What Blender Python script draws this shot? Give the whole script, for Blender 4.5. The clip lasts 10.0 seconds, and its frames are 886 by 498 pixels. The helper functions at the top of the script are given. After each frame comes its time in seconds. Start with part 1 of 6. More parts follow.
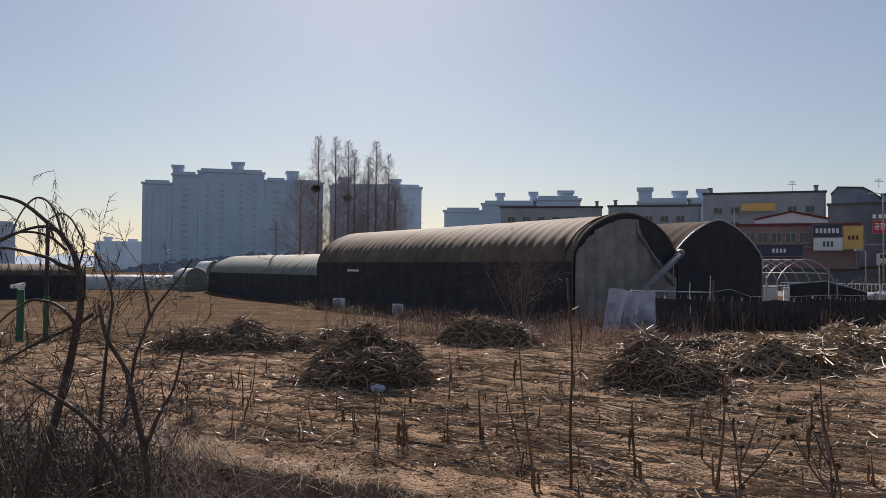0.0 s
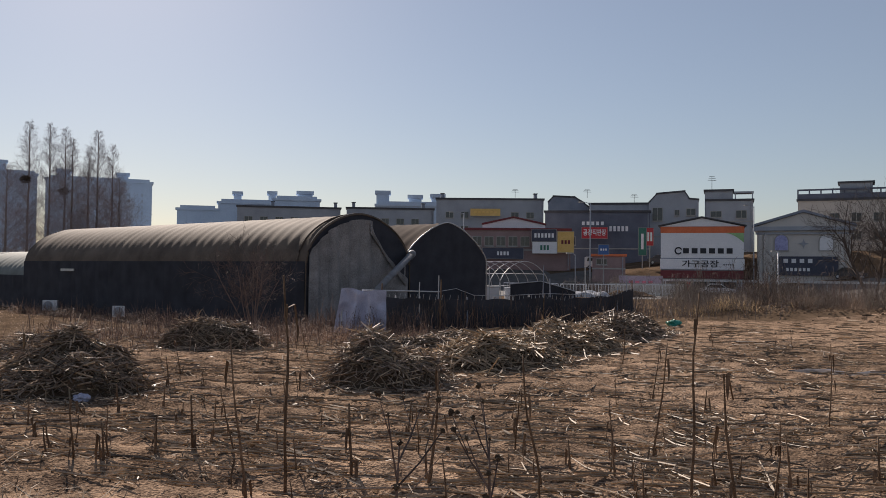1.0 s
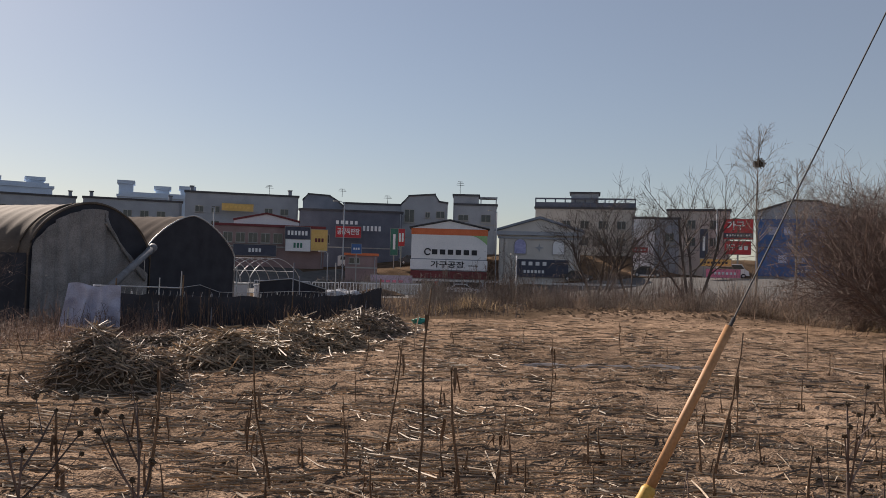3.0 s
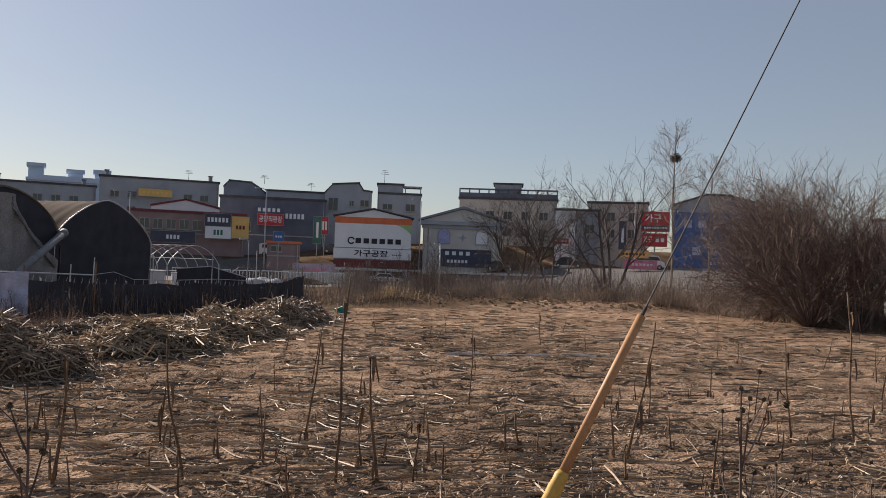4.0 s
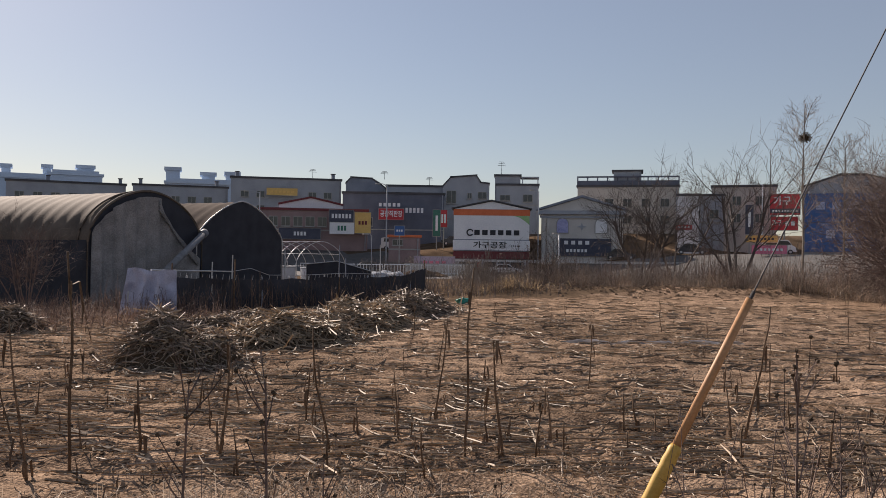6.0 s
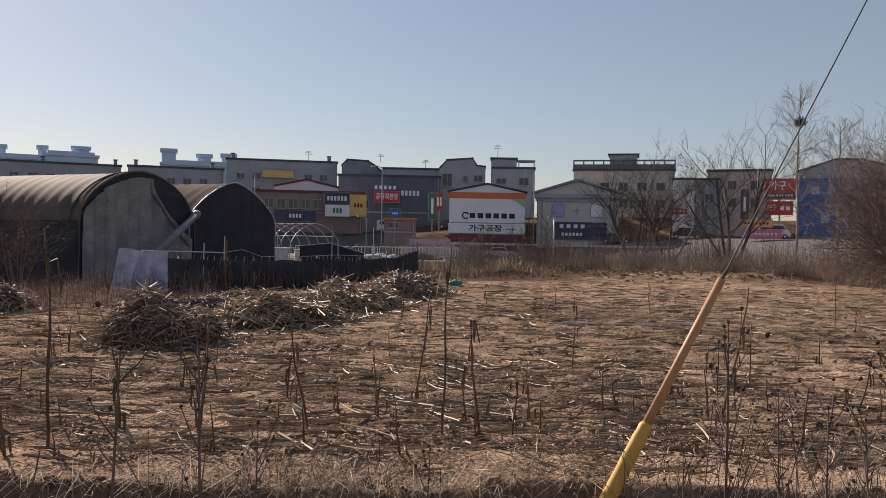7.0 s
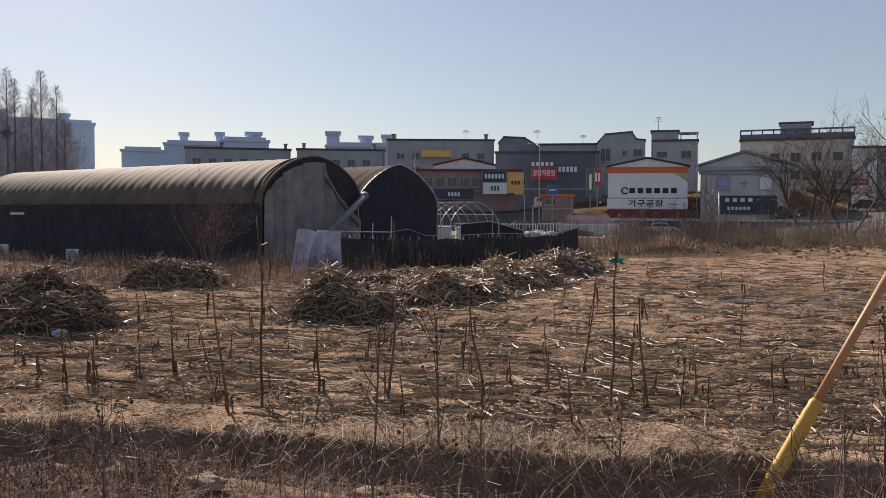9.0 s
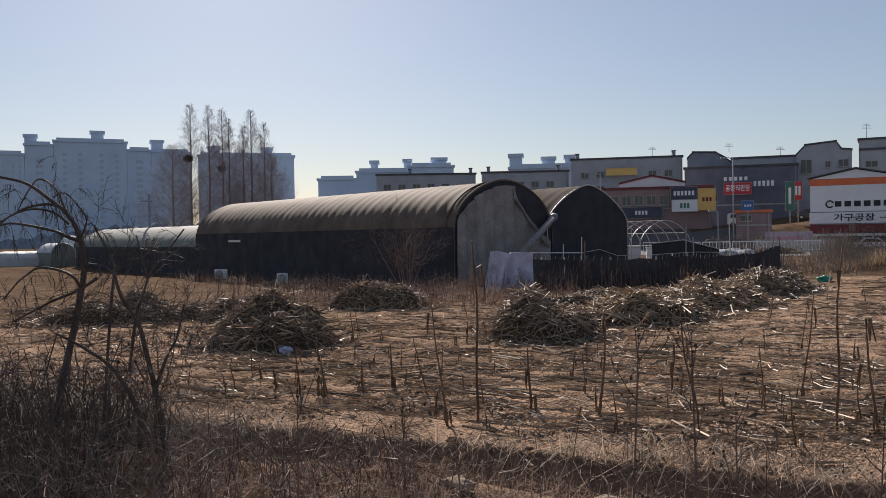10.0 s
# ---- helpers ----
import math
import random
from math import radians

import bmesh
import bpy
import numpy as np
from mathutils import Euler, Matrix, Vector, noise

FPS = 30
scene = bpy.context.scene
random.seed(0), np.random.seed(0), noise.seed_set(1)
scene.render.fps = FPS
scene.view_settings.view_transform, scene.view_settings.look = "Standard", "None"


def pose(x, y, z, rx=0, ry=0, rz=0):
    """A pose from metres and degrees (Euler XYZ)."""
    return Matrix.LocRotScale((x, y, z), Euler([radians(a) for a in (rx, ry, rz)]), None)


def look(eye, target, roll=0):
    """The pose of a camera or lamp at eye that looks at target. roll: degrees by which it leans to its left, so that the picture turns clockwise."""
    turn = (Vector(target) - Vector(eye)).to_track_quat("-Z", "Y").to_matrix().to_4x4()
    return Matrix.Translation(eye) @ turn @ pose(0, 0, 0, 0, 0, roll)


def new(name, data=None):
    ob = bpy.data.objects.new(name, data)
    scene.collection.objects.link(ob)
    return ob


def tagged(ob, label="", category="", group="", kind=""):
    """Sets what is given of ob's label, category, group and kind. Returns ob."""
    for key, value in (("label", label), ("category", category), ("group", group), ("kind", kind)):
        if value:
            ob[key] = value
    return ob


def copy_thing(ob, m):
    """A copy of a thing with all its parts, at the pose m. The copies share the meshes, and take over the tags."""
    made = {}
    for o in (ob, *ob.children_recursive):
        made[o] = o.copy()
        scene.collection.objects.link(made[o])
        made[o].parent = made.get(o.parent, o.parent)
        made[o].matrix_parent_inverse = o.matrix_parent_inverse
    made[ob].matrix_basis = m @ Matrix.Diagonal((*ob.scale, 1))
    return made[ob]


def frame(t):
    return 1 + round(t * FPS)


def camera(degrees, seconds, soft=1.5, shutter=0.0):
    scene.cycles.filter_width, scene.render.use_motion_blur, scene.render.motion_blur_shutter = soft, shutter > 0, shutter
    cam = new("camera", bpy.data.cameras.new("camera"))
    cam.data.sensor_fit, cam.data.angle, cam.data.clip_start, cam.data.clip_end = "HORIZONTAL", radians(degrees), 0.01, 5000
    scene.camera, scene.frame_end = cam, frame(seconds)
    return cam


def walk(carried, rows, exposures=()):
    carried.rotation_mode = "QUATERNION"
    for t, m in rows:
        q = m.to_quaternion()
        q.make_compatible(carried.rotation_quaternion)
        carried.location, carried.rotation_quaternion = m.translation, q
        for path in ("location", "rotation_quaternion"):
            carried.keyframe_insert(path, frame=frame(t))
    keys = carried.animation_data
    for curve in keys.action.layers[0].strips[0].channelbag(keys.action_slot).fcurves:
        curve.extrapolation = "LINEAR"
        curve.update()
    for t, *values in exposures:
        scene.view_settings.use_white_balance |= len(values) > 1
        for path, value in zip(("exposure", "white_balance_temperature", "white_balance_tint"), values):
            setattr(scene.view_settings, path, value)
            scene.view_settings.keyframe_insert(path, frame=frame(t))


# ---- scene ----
cam = camera(56.1, 10.0, 0.4)
PATH = [
    (0, (-0.688, -1.378, 2.505), (-0.957, 0.604, 2.552), 0.5),
    (0.5, (-0.572, -1.184, 2.473), (-0.501, 0.814, 2.534), 0.6),
    (1, (-0.434, -1.073, 2.453), (-0.084, 0.895, 2.509), 0.7),
    (1.5, (-0.348, -1.007, 2.44), (0.17, 0.924, 2.499), 0.6),
    (2, (-0.292, -0.986, 2.439), (0.362, 0.903, 2.497), 0.7),
    (2.5, (-0.225, -0.948, 2.424), (0.572, 0.885, 2.487), 1.2),
    (4, (-0.131, -0.968, 2.406), (0.932, 0.726, 2.451), 2.1),
    (4.5, (-0.152, -0.999, 2.4), (0.98, 0.649, 2.436), 2.4),
    (5, (-0.306, -1.128, 2.41), (0.831, 0.517, 2.451), 2.7),
    (5.5, (-0.496, -1.382, 2.404), (0.549, 0.323, 2.439), 2.5),
    (6, (-0.497, -1.624, 2.413), (0.315, 0.203, 2.429), 0.8),
    (7.5, (-0.241, -1.784, 2.355), (0.604, 0.028, 2.311), 1.3),
    (8, (-0.387, -1.88, 2.366), (0.522, -0.1, 2.302), 1.3),
    (8.5, (-0.58, -2.032, 2.392), (0.181, -0.184, 2.317), 0.0),
    (9, (-0.71, -2.33, 2.451), (-0.245, -0.387, 2.366), 0.3),
    (9.5, (-0.846, -2.505, 2.468), (-0.631, -0.518, 2.395), -0.1),
    (10, (-1.104, -2.667, 2.472), (-1.073, -0.668, 2.44), -0.9),
]
walk(cam, [(t, look(eye, target, roll)) for t, eye, target, roll in PATH], [(0, 0.48, 6500, 17), (1, 0.48, 6550, 17), (2.5, 0.5, 6650, 17), (4.5, 0.58, 6700, 18), (7.5, 0.62, 6700, 19), (8.5, 0.76, 6700, 19), (9.2, 0.66, 6550, 18), (10, 0.58, 6400, 17)])

# ---- world and sun ----
SUN_YAW, SUN_UP = 13.0, 31.0
world = bpy.data.worlds.new("sky")
scene.world = world
world.use_nodes = True
wn = world.node_tree.nodes
sky = wn.new("ShaderNodeTexSky")
sky.sky_type, sky.sun_disc = "NISHITA", False
sky.sun_elevation, sky.sun_rotation = radians(SUN_UP), radians(-SUN_YAW)
sky.air_density, sky.dust_density, sky.ozone_density = 1.1, 0.42, 2.7
wn["Background"].inputs[1].default_value = 0.051
# thin winter haze evens the sky out
haze = wn.new("ShaderNodeMix")
haze.data_type = "RGBA"
haze.inputs[0].default_value, haze.inputs[7].default_value = 0.25, (6.95, 7.45, 7.6, 1)
world.node_tree.links.new(sky.outputs[0], haze.inputs[6])
world.node_tree.links.new(haze.outputs[2], wn["Background"].inputs[0])
sun_data = bpy.data.lights.new("sun", "SUN")
sun_data.energy, sun_data.angle, sun_data.color = 5.0, radians(0.6), (1.0, 0.9, 0.76)
sun = new("sun", sun_data)
sv = Vector((-math.sin(radians(SUN_YAW)) * math.cos(radians(SUN_UP)), math.cos(radians(SUN_YAW)) * math.cos(radians(SUN_UP)), math.sin(radians(SUN_UP))))
sun.matrix_world = look(sv * 60, (0, 0, 0))


# ---- materials ----
def material(name, low, high, rough=0.8, scale=6.0, fine=60.0, bump=0.3, depth=0.02, metal=0.0, island=0.0, per_object=0.0, mix=0.55, spec=0.3, leaf=0.0, patch=0.0):
    """Two noises between two colours, with relief; island or per_object: how far pieces differ in brightness; patch: wide damp and dry areas."""
    m = bpy.data.materials.new(name)
    m.use_nodes = True
    n, l = m.node_tree.nodes, m.node_tree.links
    b = n["Principled BSDF"]
    tc = n.new("ShaderNodeTexCoord")
    big, small = n.new("ShaderNodeTexNoise"), n.new("ShaderNodeTexNoise")
    for node, s, det in ((big, scale, 7), (small, fine, 3)):
        node.inputs["Scale"].default_value, node.inputs["Detail"].default_value = s, det
        l.new(tc.outputs["Object"], node.inputs["Vector"])
    mixf = n.new("ShaderNodeMix")
    mixf.inputs[0].default_value = 1 - mix
    l.new(big.outputs[0], mixf.inputs[2])
    l.new(small.outputs[0], mixf.inputs[3])
    ramp = n.new("ShaderNodeValToRGB")
    ramp.color_ramp.elements[0].position, ramp.color_ramp.elements[1].position = 0.34, 0.66
    ramp.color_ramp.elements[0].color, ramp.color_ramp.elements[1].color = (*low, 1), (*high, 1)
    l.new(mixf.outputs[0], ramp.inputs[0])
    colour = ramp.outputs[0]
    if island or per_object:
        src = n.new("ShaderNodeNewGeometry").outputs["Random Per Island"] if island else n.new("ShaderNodeObjectInfo").outputs["Random"]
        amount = island or per_object
        rng = n.new("ShaderNodeMapRange")
        rng.inputs[3].default_value, rng.inputs[4].default_value = 1 - amount, 1 + amount
        l.new(src, rng.inputs[0])
        hsv = n.new("ShaderNodeHueSaturation")
        l.new(rng.outputs[0], hsv.inputs["Value"])
        l.new(colour, hsv.inputs["Color"])
        colour = hsv.outputs[0]
    if patch:
        wide, span, tone = n.new("ShaderNodeTexNoise"), n.new("ShaderNodeMapRange"), n.new("ShaderNodeHueSaturation")
        wide.inputs["Scale"].default_value, wide.inputs["Detail"].default_value = 0.16, 5
        l.new(tc.outputs["Object"], wide.inputs["Vector"])
        span.inputs[1].default_value, span.inputs[2].default_value = 0.36, 0.64
        span.inputs[3].default_value, span.inputs[4].default_value = 1 - patch, 1 + patch * 0.5
        l.new(wide.outputs[0], span.inputs[0])
        l.new(span.outputs[0], tone.inputs["Value"])
        l.new(colour, tone.inputs["Color"])
        colour = tone.outputs[0]
    l.new(colour, b.inputs["Base Color"])
    if leaf:
        # thin dry leaves and stalks let light through
        thin, both = n.new("ShaderNodeBsdfTranslucent"), n.new("ShaderNodeMixShader")
        both.inputs[0].default_value = leaf
        l.new(colour, thin.inputs["Color"])
        l.new(b.outputs[0], both.inputs[1])
        l.new(thin.outputs[0], both.inputs[2])
        l.new(both.outputs[0], n["Material Output"].inputs["Surface"])
    b.inputs["Roughness"].default_value, b.inputs["Metallic"].default_value = rough, metal
    b.inputs["Specular IOR Level"].default_value = spec
    if bump:
        bp = n.new("ShaderNodeBump")
        bp.inputs["Strength"].default_value, bp.inputs["Distance"].default_value = bump, depth
        l.new(mixf.outputs[0], bp.inputs["Height"])
        l.new(bp.outputs[0], b.inputs["Normal"])
    return m


SOIL = material("dry tilled soil", (0.086, 0.060, 0.045), (0.43, 0.303, 0.212), 0.95, 1.6, 26, 1.0, 0.08, spec=0.0, mix=0.5, patch=0.32)
for end, place in ((0, 0.40), (1, 0.62)):
    SOIL.node_tree.nodes["Color Ramp"].color_ramp.elements[end].position = place
DAMP = material("damp soil with shallow puddles", (0.05, 0.04, 0.033), (0.16, 0.12, 0.09), 0.28, 1.6, 14, 0.5, 0.02, spec=0.5)
BANK = material("bank soil with roots", (0.09, 0.066, 0.05), (0.27, 0.195, 0.14), 0.95, 2.5, 25, 0.9, 0.06, spec=0.0)
MEADOW = material("dead grass ground", (0.055, 0.04, 0.029), (0.165, 0.118, 0.082), 0.95, 0.5, 7, 0.7, 0.05, spec=0.0)
STRAW = material("dry stalk", (0.22, 0.162, 0.11), (0.54, 0.42, 0.295), 0.55, 5, 40, 0.2, 0.003, island=0.55, spec=0.4, leaf=0.3)
STALK = material("standing stalk", (0.065, 0.043, 0.03), (0.22, 0.15, 0.1), 0.75, 8, 60, 0.3, 0.003, per_object=0.3, spec=0.08)
STRAW_DARK = material("dark weathered stalk", (0.115, 0.088, 0.07), (0.43, 0.335, 0.255), 0.54, 5, 40, 0.2, 0.003, island=0.65, spec=0.35, leaf=0.25)
MOUND = material("dark stalk core", (0.04, 0.028, 0.019), (0.13, 0.092, 0.06), 0.95, 5, 40, 0.9, 0.05)
TWIG = material("bare twig", (0.045, 0.036, 0.032), (0.12, 0.095, 0.082), 0.8, 4, 30, 0.2, 0.005, island=0.3)
TWIG_RED = material("dark reddish twig", (0.07, 0.05, 0.044), (0.19, 0.135, 0.115), 0.8, 4, 30, 0.2, 0.005, island=0.4)
TWIG_GREY = material("grey brown twig", (0.12, 0.095, 0.085), (0.27, 0.225, 0.2), 0.85, 4, 30, 0.2, 0.005, island=0.35)
TWIG_PALE = material("pale bark", (0.16, 0.13, 0.105), (0.30, 0.26, 0.22), 0.85, 4, 30, 0.2, 0.005, island=0.2)
GRASS = material("dead grass blade", (0.26, 0.185, 0.11), (0.56, 0.425, 0.265), 0.7, 0.5, 5, 0.0, island=0.5, spec=0.3, leaf=0.35)
GRASS_RED = material("russet dead weed", (0.15, 0.108, 0.083), (0.37, 0.275, 0.21), 0.75, 0.5, 5, 0.0, island=0.5, spec=0.25, leaf=0.5)
WEED_DARK = material("dark russet weed", (0.09, 0.06, 0.048), (0.29, 0.195, 0.15), 0.75, 0.5, 5, 0.0, island=0.5, spec=0.2, leaf=0.25)
GRASS_GREY = material("grey matted grass", (0.17, 0.13, 0.098), (0.54, 0.44, 0.34), 0.65, 0.5, 5, 0.0, island=0.6, spec=0.35, leaf=0.4)
SHADE = material("black shade cloth", (0.026, 0.028, 0.036), (0.056, 0.059, 0.073), 0.85, 1.2, 90, 0.4, 0.01, spec=0.2)
ROOF_CLOTH = material("weathered brown grey roof cloth", (0.07, 0.057, 0.048), (0.18, 0.146, 0.118), 0.8, 0.8, 30, 0.35, 0.015, spec=0.12)
ROOF_DARK = material("dark brown roof cloth", (0.058, 0.046, 0.040), (0.12, 0.097, 0.083), 0.95, 0.8, 30, 0.35, 0.015, spec=0.05)
ROOF_GREEN = material("grey green roof film", (0.13, 0.15, 0.14), (0.22, 0.24, 0.23), 0.75, 0.6, 20, 0.3, 0.01, spec=0.15)
TARP_GREY = material("dusty grey tarpaulin", (0.12, 0.115, 0.115), (0.32, 0.31, 0.31), 0.8, 1.1, 18, 0.4, 0.02)
TARP_WHITE = material("pale lavender white tarpaulin", (0.27, 0.29, 0.41), (0.52, 0.54, 0.67), 0.55, 2, 25, 0.3, 0.015)
PIPE = material("galvanised pipe", (0.38, 0.39, 0.40), (0.62, 0.63, 0.64), 0.45, 3, 40, 0.1, 0.002, metal=0.6)
DUCT = material("grey gutter pipe", (0.13, 0.135, 0.15), (0.24, 0.25, 0.27), 0.6, 3, 40, 0.1, 0.002)
FILM = material("dusty vinyl film", (0.32, 0.34, 0.36), (0.50, 0.52, 0.54), 0.5, 1, 15, 0.2, 0.01, spec=0.3)
YELLOW = material("yellow plastic guard", (0.47, 0.285, 0.055), (0.64, 0.41, 0.105), 0.5, 5, 40, 0.15, 0.003)
ORANGE = material("faded orange plastic guard", (0.37, 0.19, 0.085), (0.50, 0.275, 0.135), 0.55, 5, 40, 0.15, 0.003)
STEEL = material("dark steel wire", (0.035, 0.035, 0.04), (0.08, 0.08, 0.085), 0.7, 20, 90, 0.1, 0.001)
CONCRETE = material("grey concrete", (0.28, 0.27, 0.26), (0.42, 0.41, 0.39), 0.85, 1, 15, 0.3, 0.01)
# blue of the distance haze is mixed into this plaster colour
PLASTER = material("haze tinted pale apartment plaster", (0.42, 0.52, 0.66), (0.54, 0.65, 0.79), 0.85, 0.1, 2, 0.1, 0.01)
# both wall colours are lifted towards blue to carry the distance haze
GREY_WALL = material("haze tinted grey render wall", (0.27, 0.295, 0.335), (0.40, 0.425, 0.47), 0.85, 0.4, 8, 0.2, 0.01)
DARK_WALL = material("haze tinted dark brick wall", (0.17, 0.195, 0.245), (0.27, 0.30, 0.36), 0.85, 0.5, 10, 0.2, 0.01)
DARK_ROOF = material("dark slate roof", (0.05, 0.052, 0.06), (0.10, 0.10, 0.11), 0.7, 0.5, 10, 0.2, 0.01)
# brown, beige and tan fronts are lightened in colour for the haze
BROWN_WALL = material("haze lightened red brown panel wall", (0.22, 0.15, 0.15), (0.33, 0.235, 0.23), 0.75, 0.5, 10, 0.2, 0.01)
BEIGE = material("beige stone facade", (0.47, 0.45, 0.43), (0.62, 0.595, 0.565), 0.85, 0.5, 10, 0.3, 0.01)
TAN = material("tan render", (0.42, 0.38, 0.345), (0.55, 0.505, 0.46), 0.85, 0.5, 10, 0.2, 0.01)
WHITE = material("white sign panel", (0.66, 0.67, 0.70), (0.80, 0.80, 0.82), 0.5, 0.4, 6, 0.05, 0.005)
ORANGE_BAND = material("orange band", (0.60, 0.135, 0.05), (0.72, 0.19, 0.08), 0.5, 1, 8, 0.05, 0.005)
RED = material("red sign", (0.42, 0.03, 0.04), (0.55, 0.06, 0.07), 0.5, 1, 8, 0.05, 0.005)
MAROON = material("maroon awning", (0.13, 0.03, 0.035), (0.2, 0.05, 0.055), 0.7, 1, 8, 0.1, 0.005)
BLUE = material("blue sign wall", (0.045, 0.11, 0.29), (0.08, 0.17, 0.38), 0.6, 0.4, 8, 0.05, 0.005)
NAVY = material("navy sign", (0.045, 0.05, 0.08), (0.08, 0.087, 0.12), 0.55, 1, 8, 0.05, 0.005)
AMBER = material("amber sign", (0.60, 0.38, 0.11), (0.74, 0.5, 0.18), 0.5, 1, 8, 0.05, 0.005)
GREEN = material("green sign", (0.03, 0.13, 0.10), (0.06, 0.20, 0.15), 0.5, 1, 8, 0.05, 0.005)
PINK = material("pink banner", (0.68, 0.16, 0.26), (0.8, 0.26, 0.36), 0.6, 1, 8, 0.05, 0.005)
LILAC = material("lilac window picture", (0.25, 0.26, 0.50), (0.45, 0.46, 0.70), 0.4, 3, 12, 0.0)
INK = material("dark lettering", (0.02, 0.022, 0.03), (0.04, 0.042, 0.05), 0.6, 3, 12, 0.0)
PALE_INK = material("white lettering", (0.7, 0.7, 0.72), (0.82, 0.82, 0.84), 0.6, 3, 12, 0.0)
GLASS = material("dark window glass", (0.02, 0.025, 0.032), (0.05, 0.055, 0.065), 0.12, 0.6, 4, 0.0, spec=0.6)
ASPHALT = material("worn grey road surface", (0.075, 0.073, 0.073), (0.13, 0.127, 0.124), 0.9, 1, 30, 0.4, 0.01)
POST_GREEN = material("dull green paint", (0.02, 0.075, 0.05), (0.045, 0.13, 0.085), 0.7, 3, 30, 0.1, 0.002)
CLADDING = material("dark navy cladding", (0.09, 0.10, 0.135), (0.15, 0.165, 0.21), 0.75, 0.5, 10, 0.2, 0.01)
STONE = material("dusty field stone", (0.17, 0.128, 0.095), (0.33, 0.26, 0.19), 0.9, 6, 40, 0.5, 0.01, spec=0.1)
TEAL = material("teal plastic bag", (0.01, 0.16, 0.12), (0.03, 0.28, 0.22), 0.4, 8, 40, 0.3, 0.01)


# ---- mesh helpers ----
def mesh_of(name, verts, faces, mats, index=None, smooth=False):
    me = bpy.data.meshes.new(name)
    me.from_pydata(verts, [], faces)
    for m in mats if isinstance(mats, (list, tuple)) else [mats]:
        me.materials.append(m)
    if index is not None:
        me.polygons.foreach_set("material_index", index)
    if smooth:
        me.polygons.foreach_set("use_smooth", [True] * len(me.polygons))
    me.update()
    return me


class Geo:
    """Collects plain geometry for one mesh."""

    def __init__(self):
        self.v, self.f = [], []

    def box(self, x0, y0, z0, x1, y1, z1):
        k = len(self.v)
        self.v += [(x0, y0, z0), (x1, y0, z0), (x1, y1, z0), (x0, y1, z0), (x0, y0, z1), (x1, y0, z1), (x1, y1, z1), (x0, y1, z1)]
        self.f += [tuple(k + i for i in q) for q in ((0, 3, 2, 1), (4, 5, 6, 7), (0, 1, 5, 4), (1, 2, 6, 5), (2, 3, 7, 6), (3, 0, 4, 7))]
        return self

    def prism(self, outline, y0, y1):
        """An outline of (x, z) drawn out along y."""
        k, n = len(self.v), len(outline)
        self.v += [(x, y0, z) for x, z in outline] + [(x, y1, z) for x, z in outline]
        self.f += [tuple(k + i for i in range(n)), tuple(k + n + i for i in reversed(range(n)))]
        self.f += [(k + i, k + n + i, k + n + (i + 1) % n, k + (i + 1) % n) for i in range(n)]
        return self

    def tube(self, pts, radii, sides=5, cap=True):
        k = len(self.v)
        pts = [Vector(p) for p in pts]
        for i, p in enumerate(pts):
            d = (pts[min(i + 1, len(pts) - 1)] - pts[max(i - 1, 0)])
            d = d.normalized() if d.length > 1e-9 else Vector((0, 0, 1))
            a = d.cross(Vector((0, 0, 1)) if abs(d.z) < 0.9 else Vector((1, 0, 0))).normalized()
            b = d.cross(a)
            for j in range(sides):
                w = 2 * math.pi * j / sides
                self.v.append(tuple(p + (a * math.cos(w) + b * math.sin(w)) * radii[i]))
        for i in range(len(pts) - 1):
            for j in range(sides):
                q = k + i * sides
                self.f.append((q + j, q + (j + 1) % sides, q + sides + (j + 1) % sides, q + sides + j))
        if cap:
            self.f.append(tuple(k + j for j in reversed(range(sides))))
            self.f.append(tuple(k + (len(pts) - 1) * sides + j for j in range(sides)))
        return self

    def strip(self, pts, widths, side):
        """A flat blade along pts."""
        k = len(self.v)
        s = Vector(side)
        for p, w in zip(pts, widths):
            self.v += [tuple(Vector(p) - s * w), tuple(Vector(p) + s * w)]
        for i in range(len(pts) - 1):
            q = k + 2 * i
            self.f.append((q, q + 1, q + 3, q + 2))
        return self

    def sheet(self, nu, nv, fn):
        k = len(self.v)
        for i in range(nu + 1):
            for j in range(nv + 1):
                self.v.append(tuple(fn(i / nu, j / nv)))
        for i in range(nu):
            for j in range(nv):
                q = k + i * (nv + 1) + j
                self.f.append((q, q + nv + 1, q + nv + 2, q + 1))
        return self


def part(name, geo, mat, parent=None, label="", smooth=False, m=None):
    ob = new(name, mesh_of(name, geo.v, geo.f, mat, smooth=smooth))
    if m is not None:
        ob.matrix_basis = m
    if parent is not None:
        ob.parent = parent
    return tagged(ob, label=label) if label else ob


def thing(name, m, label, category, group="", kind=""):
    ob = new(name)
    ob.matrix_basis = m
    ob.empty_display_size = 0.3
    return tagged(ob, label, category, group, kind)


# ---- ground ----
def smooth(a, b, v):
    v = min(1, max(0, (v - a) / (b - a)))
    return v * v * (3 - 2 * v)


def edge_side(x, y):
    """Metres from the field's near edge, positive on the field."""
    return (y - 6.75 + 0.42 * x) / 1.085 + 0.35 * math.sin(x * 0.9) * 0.4


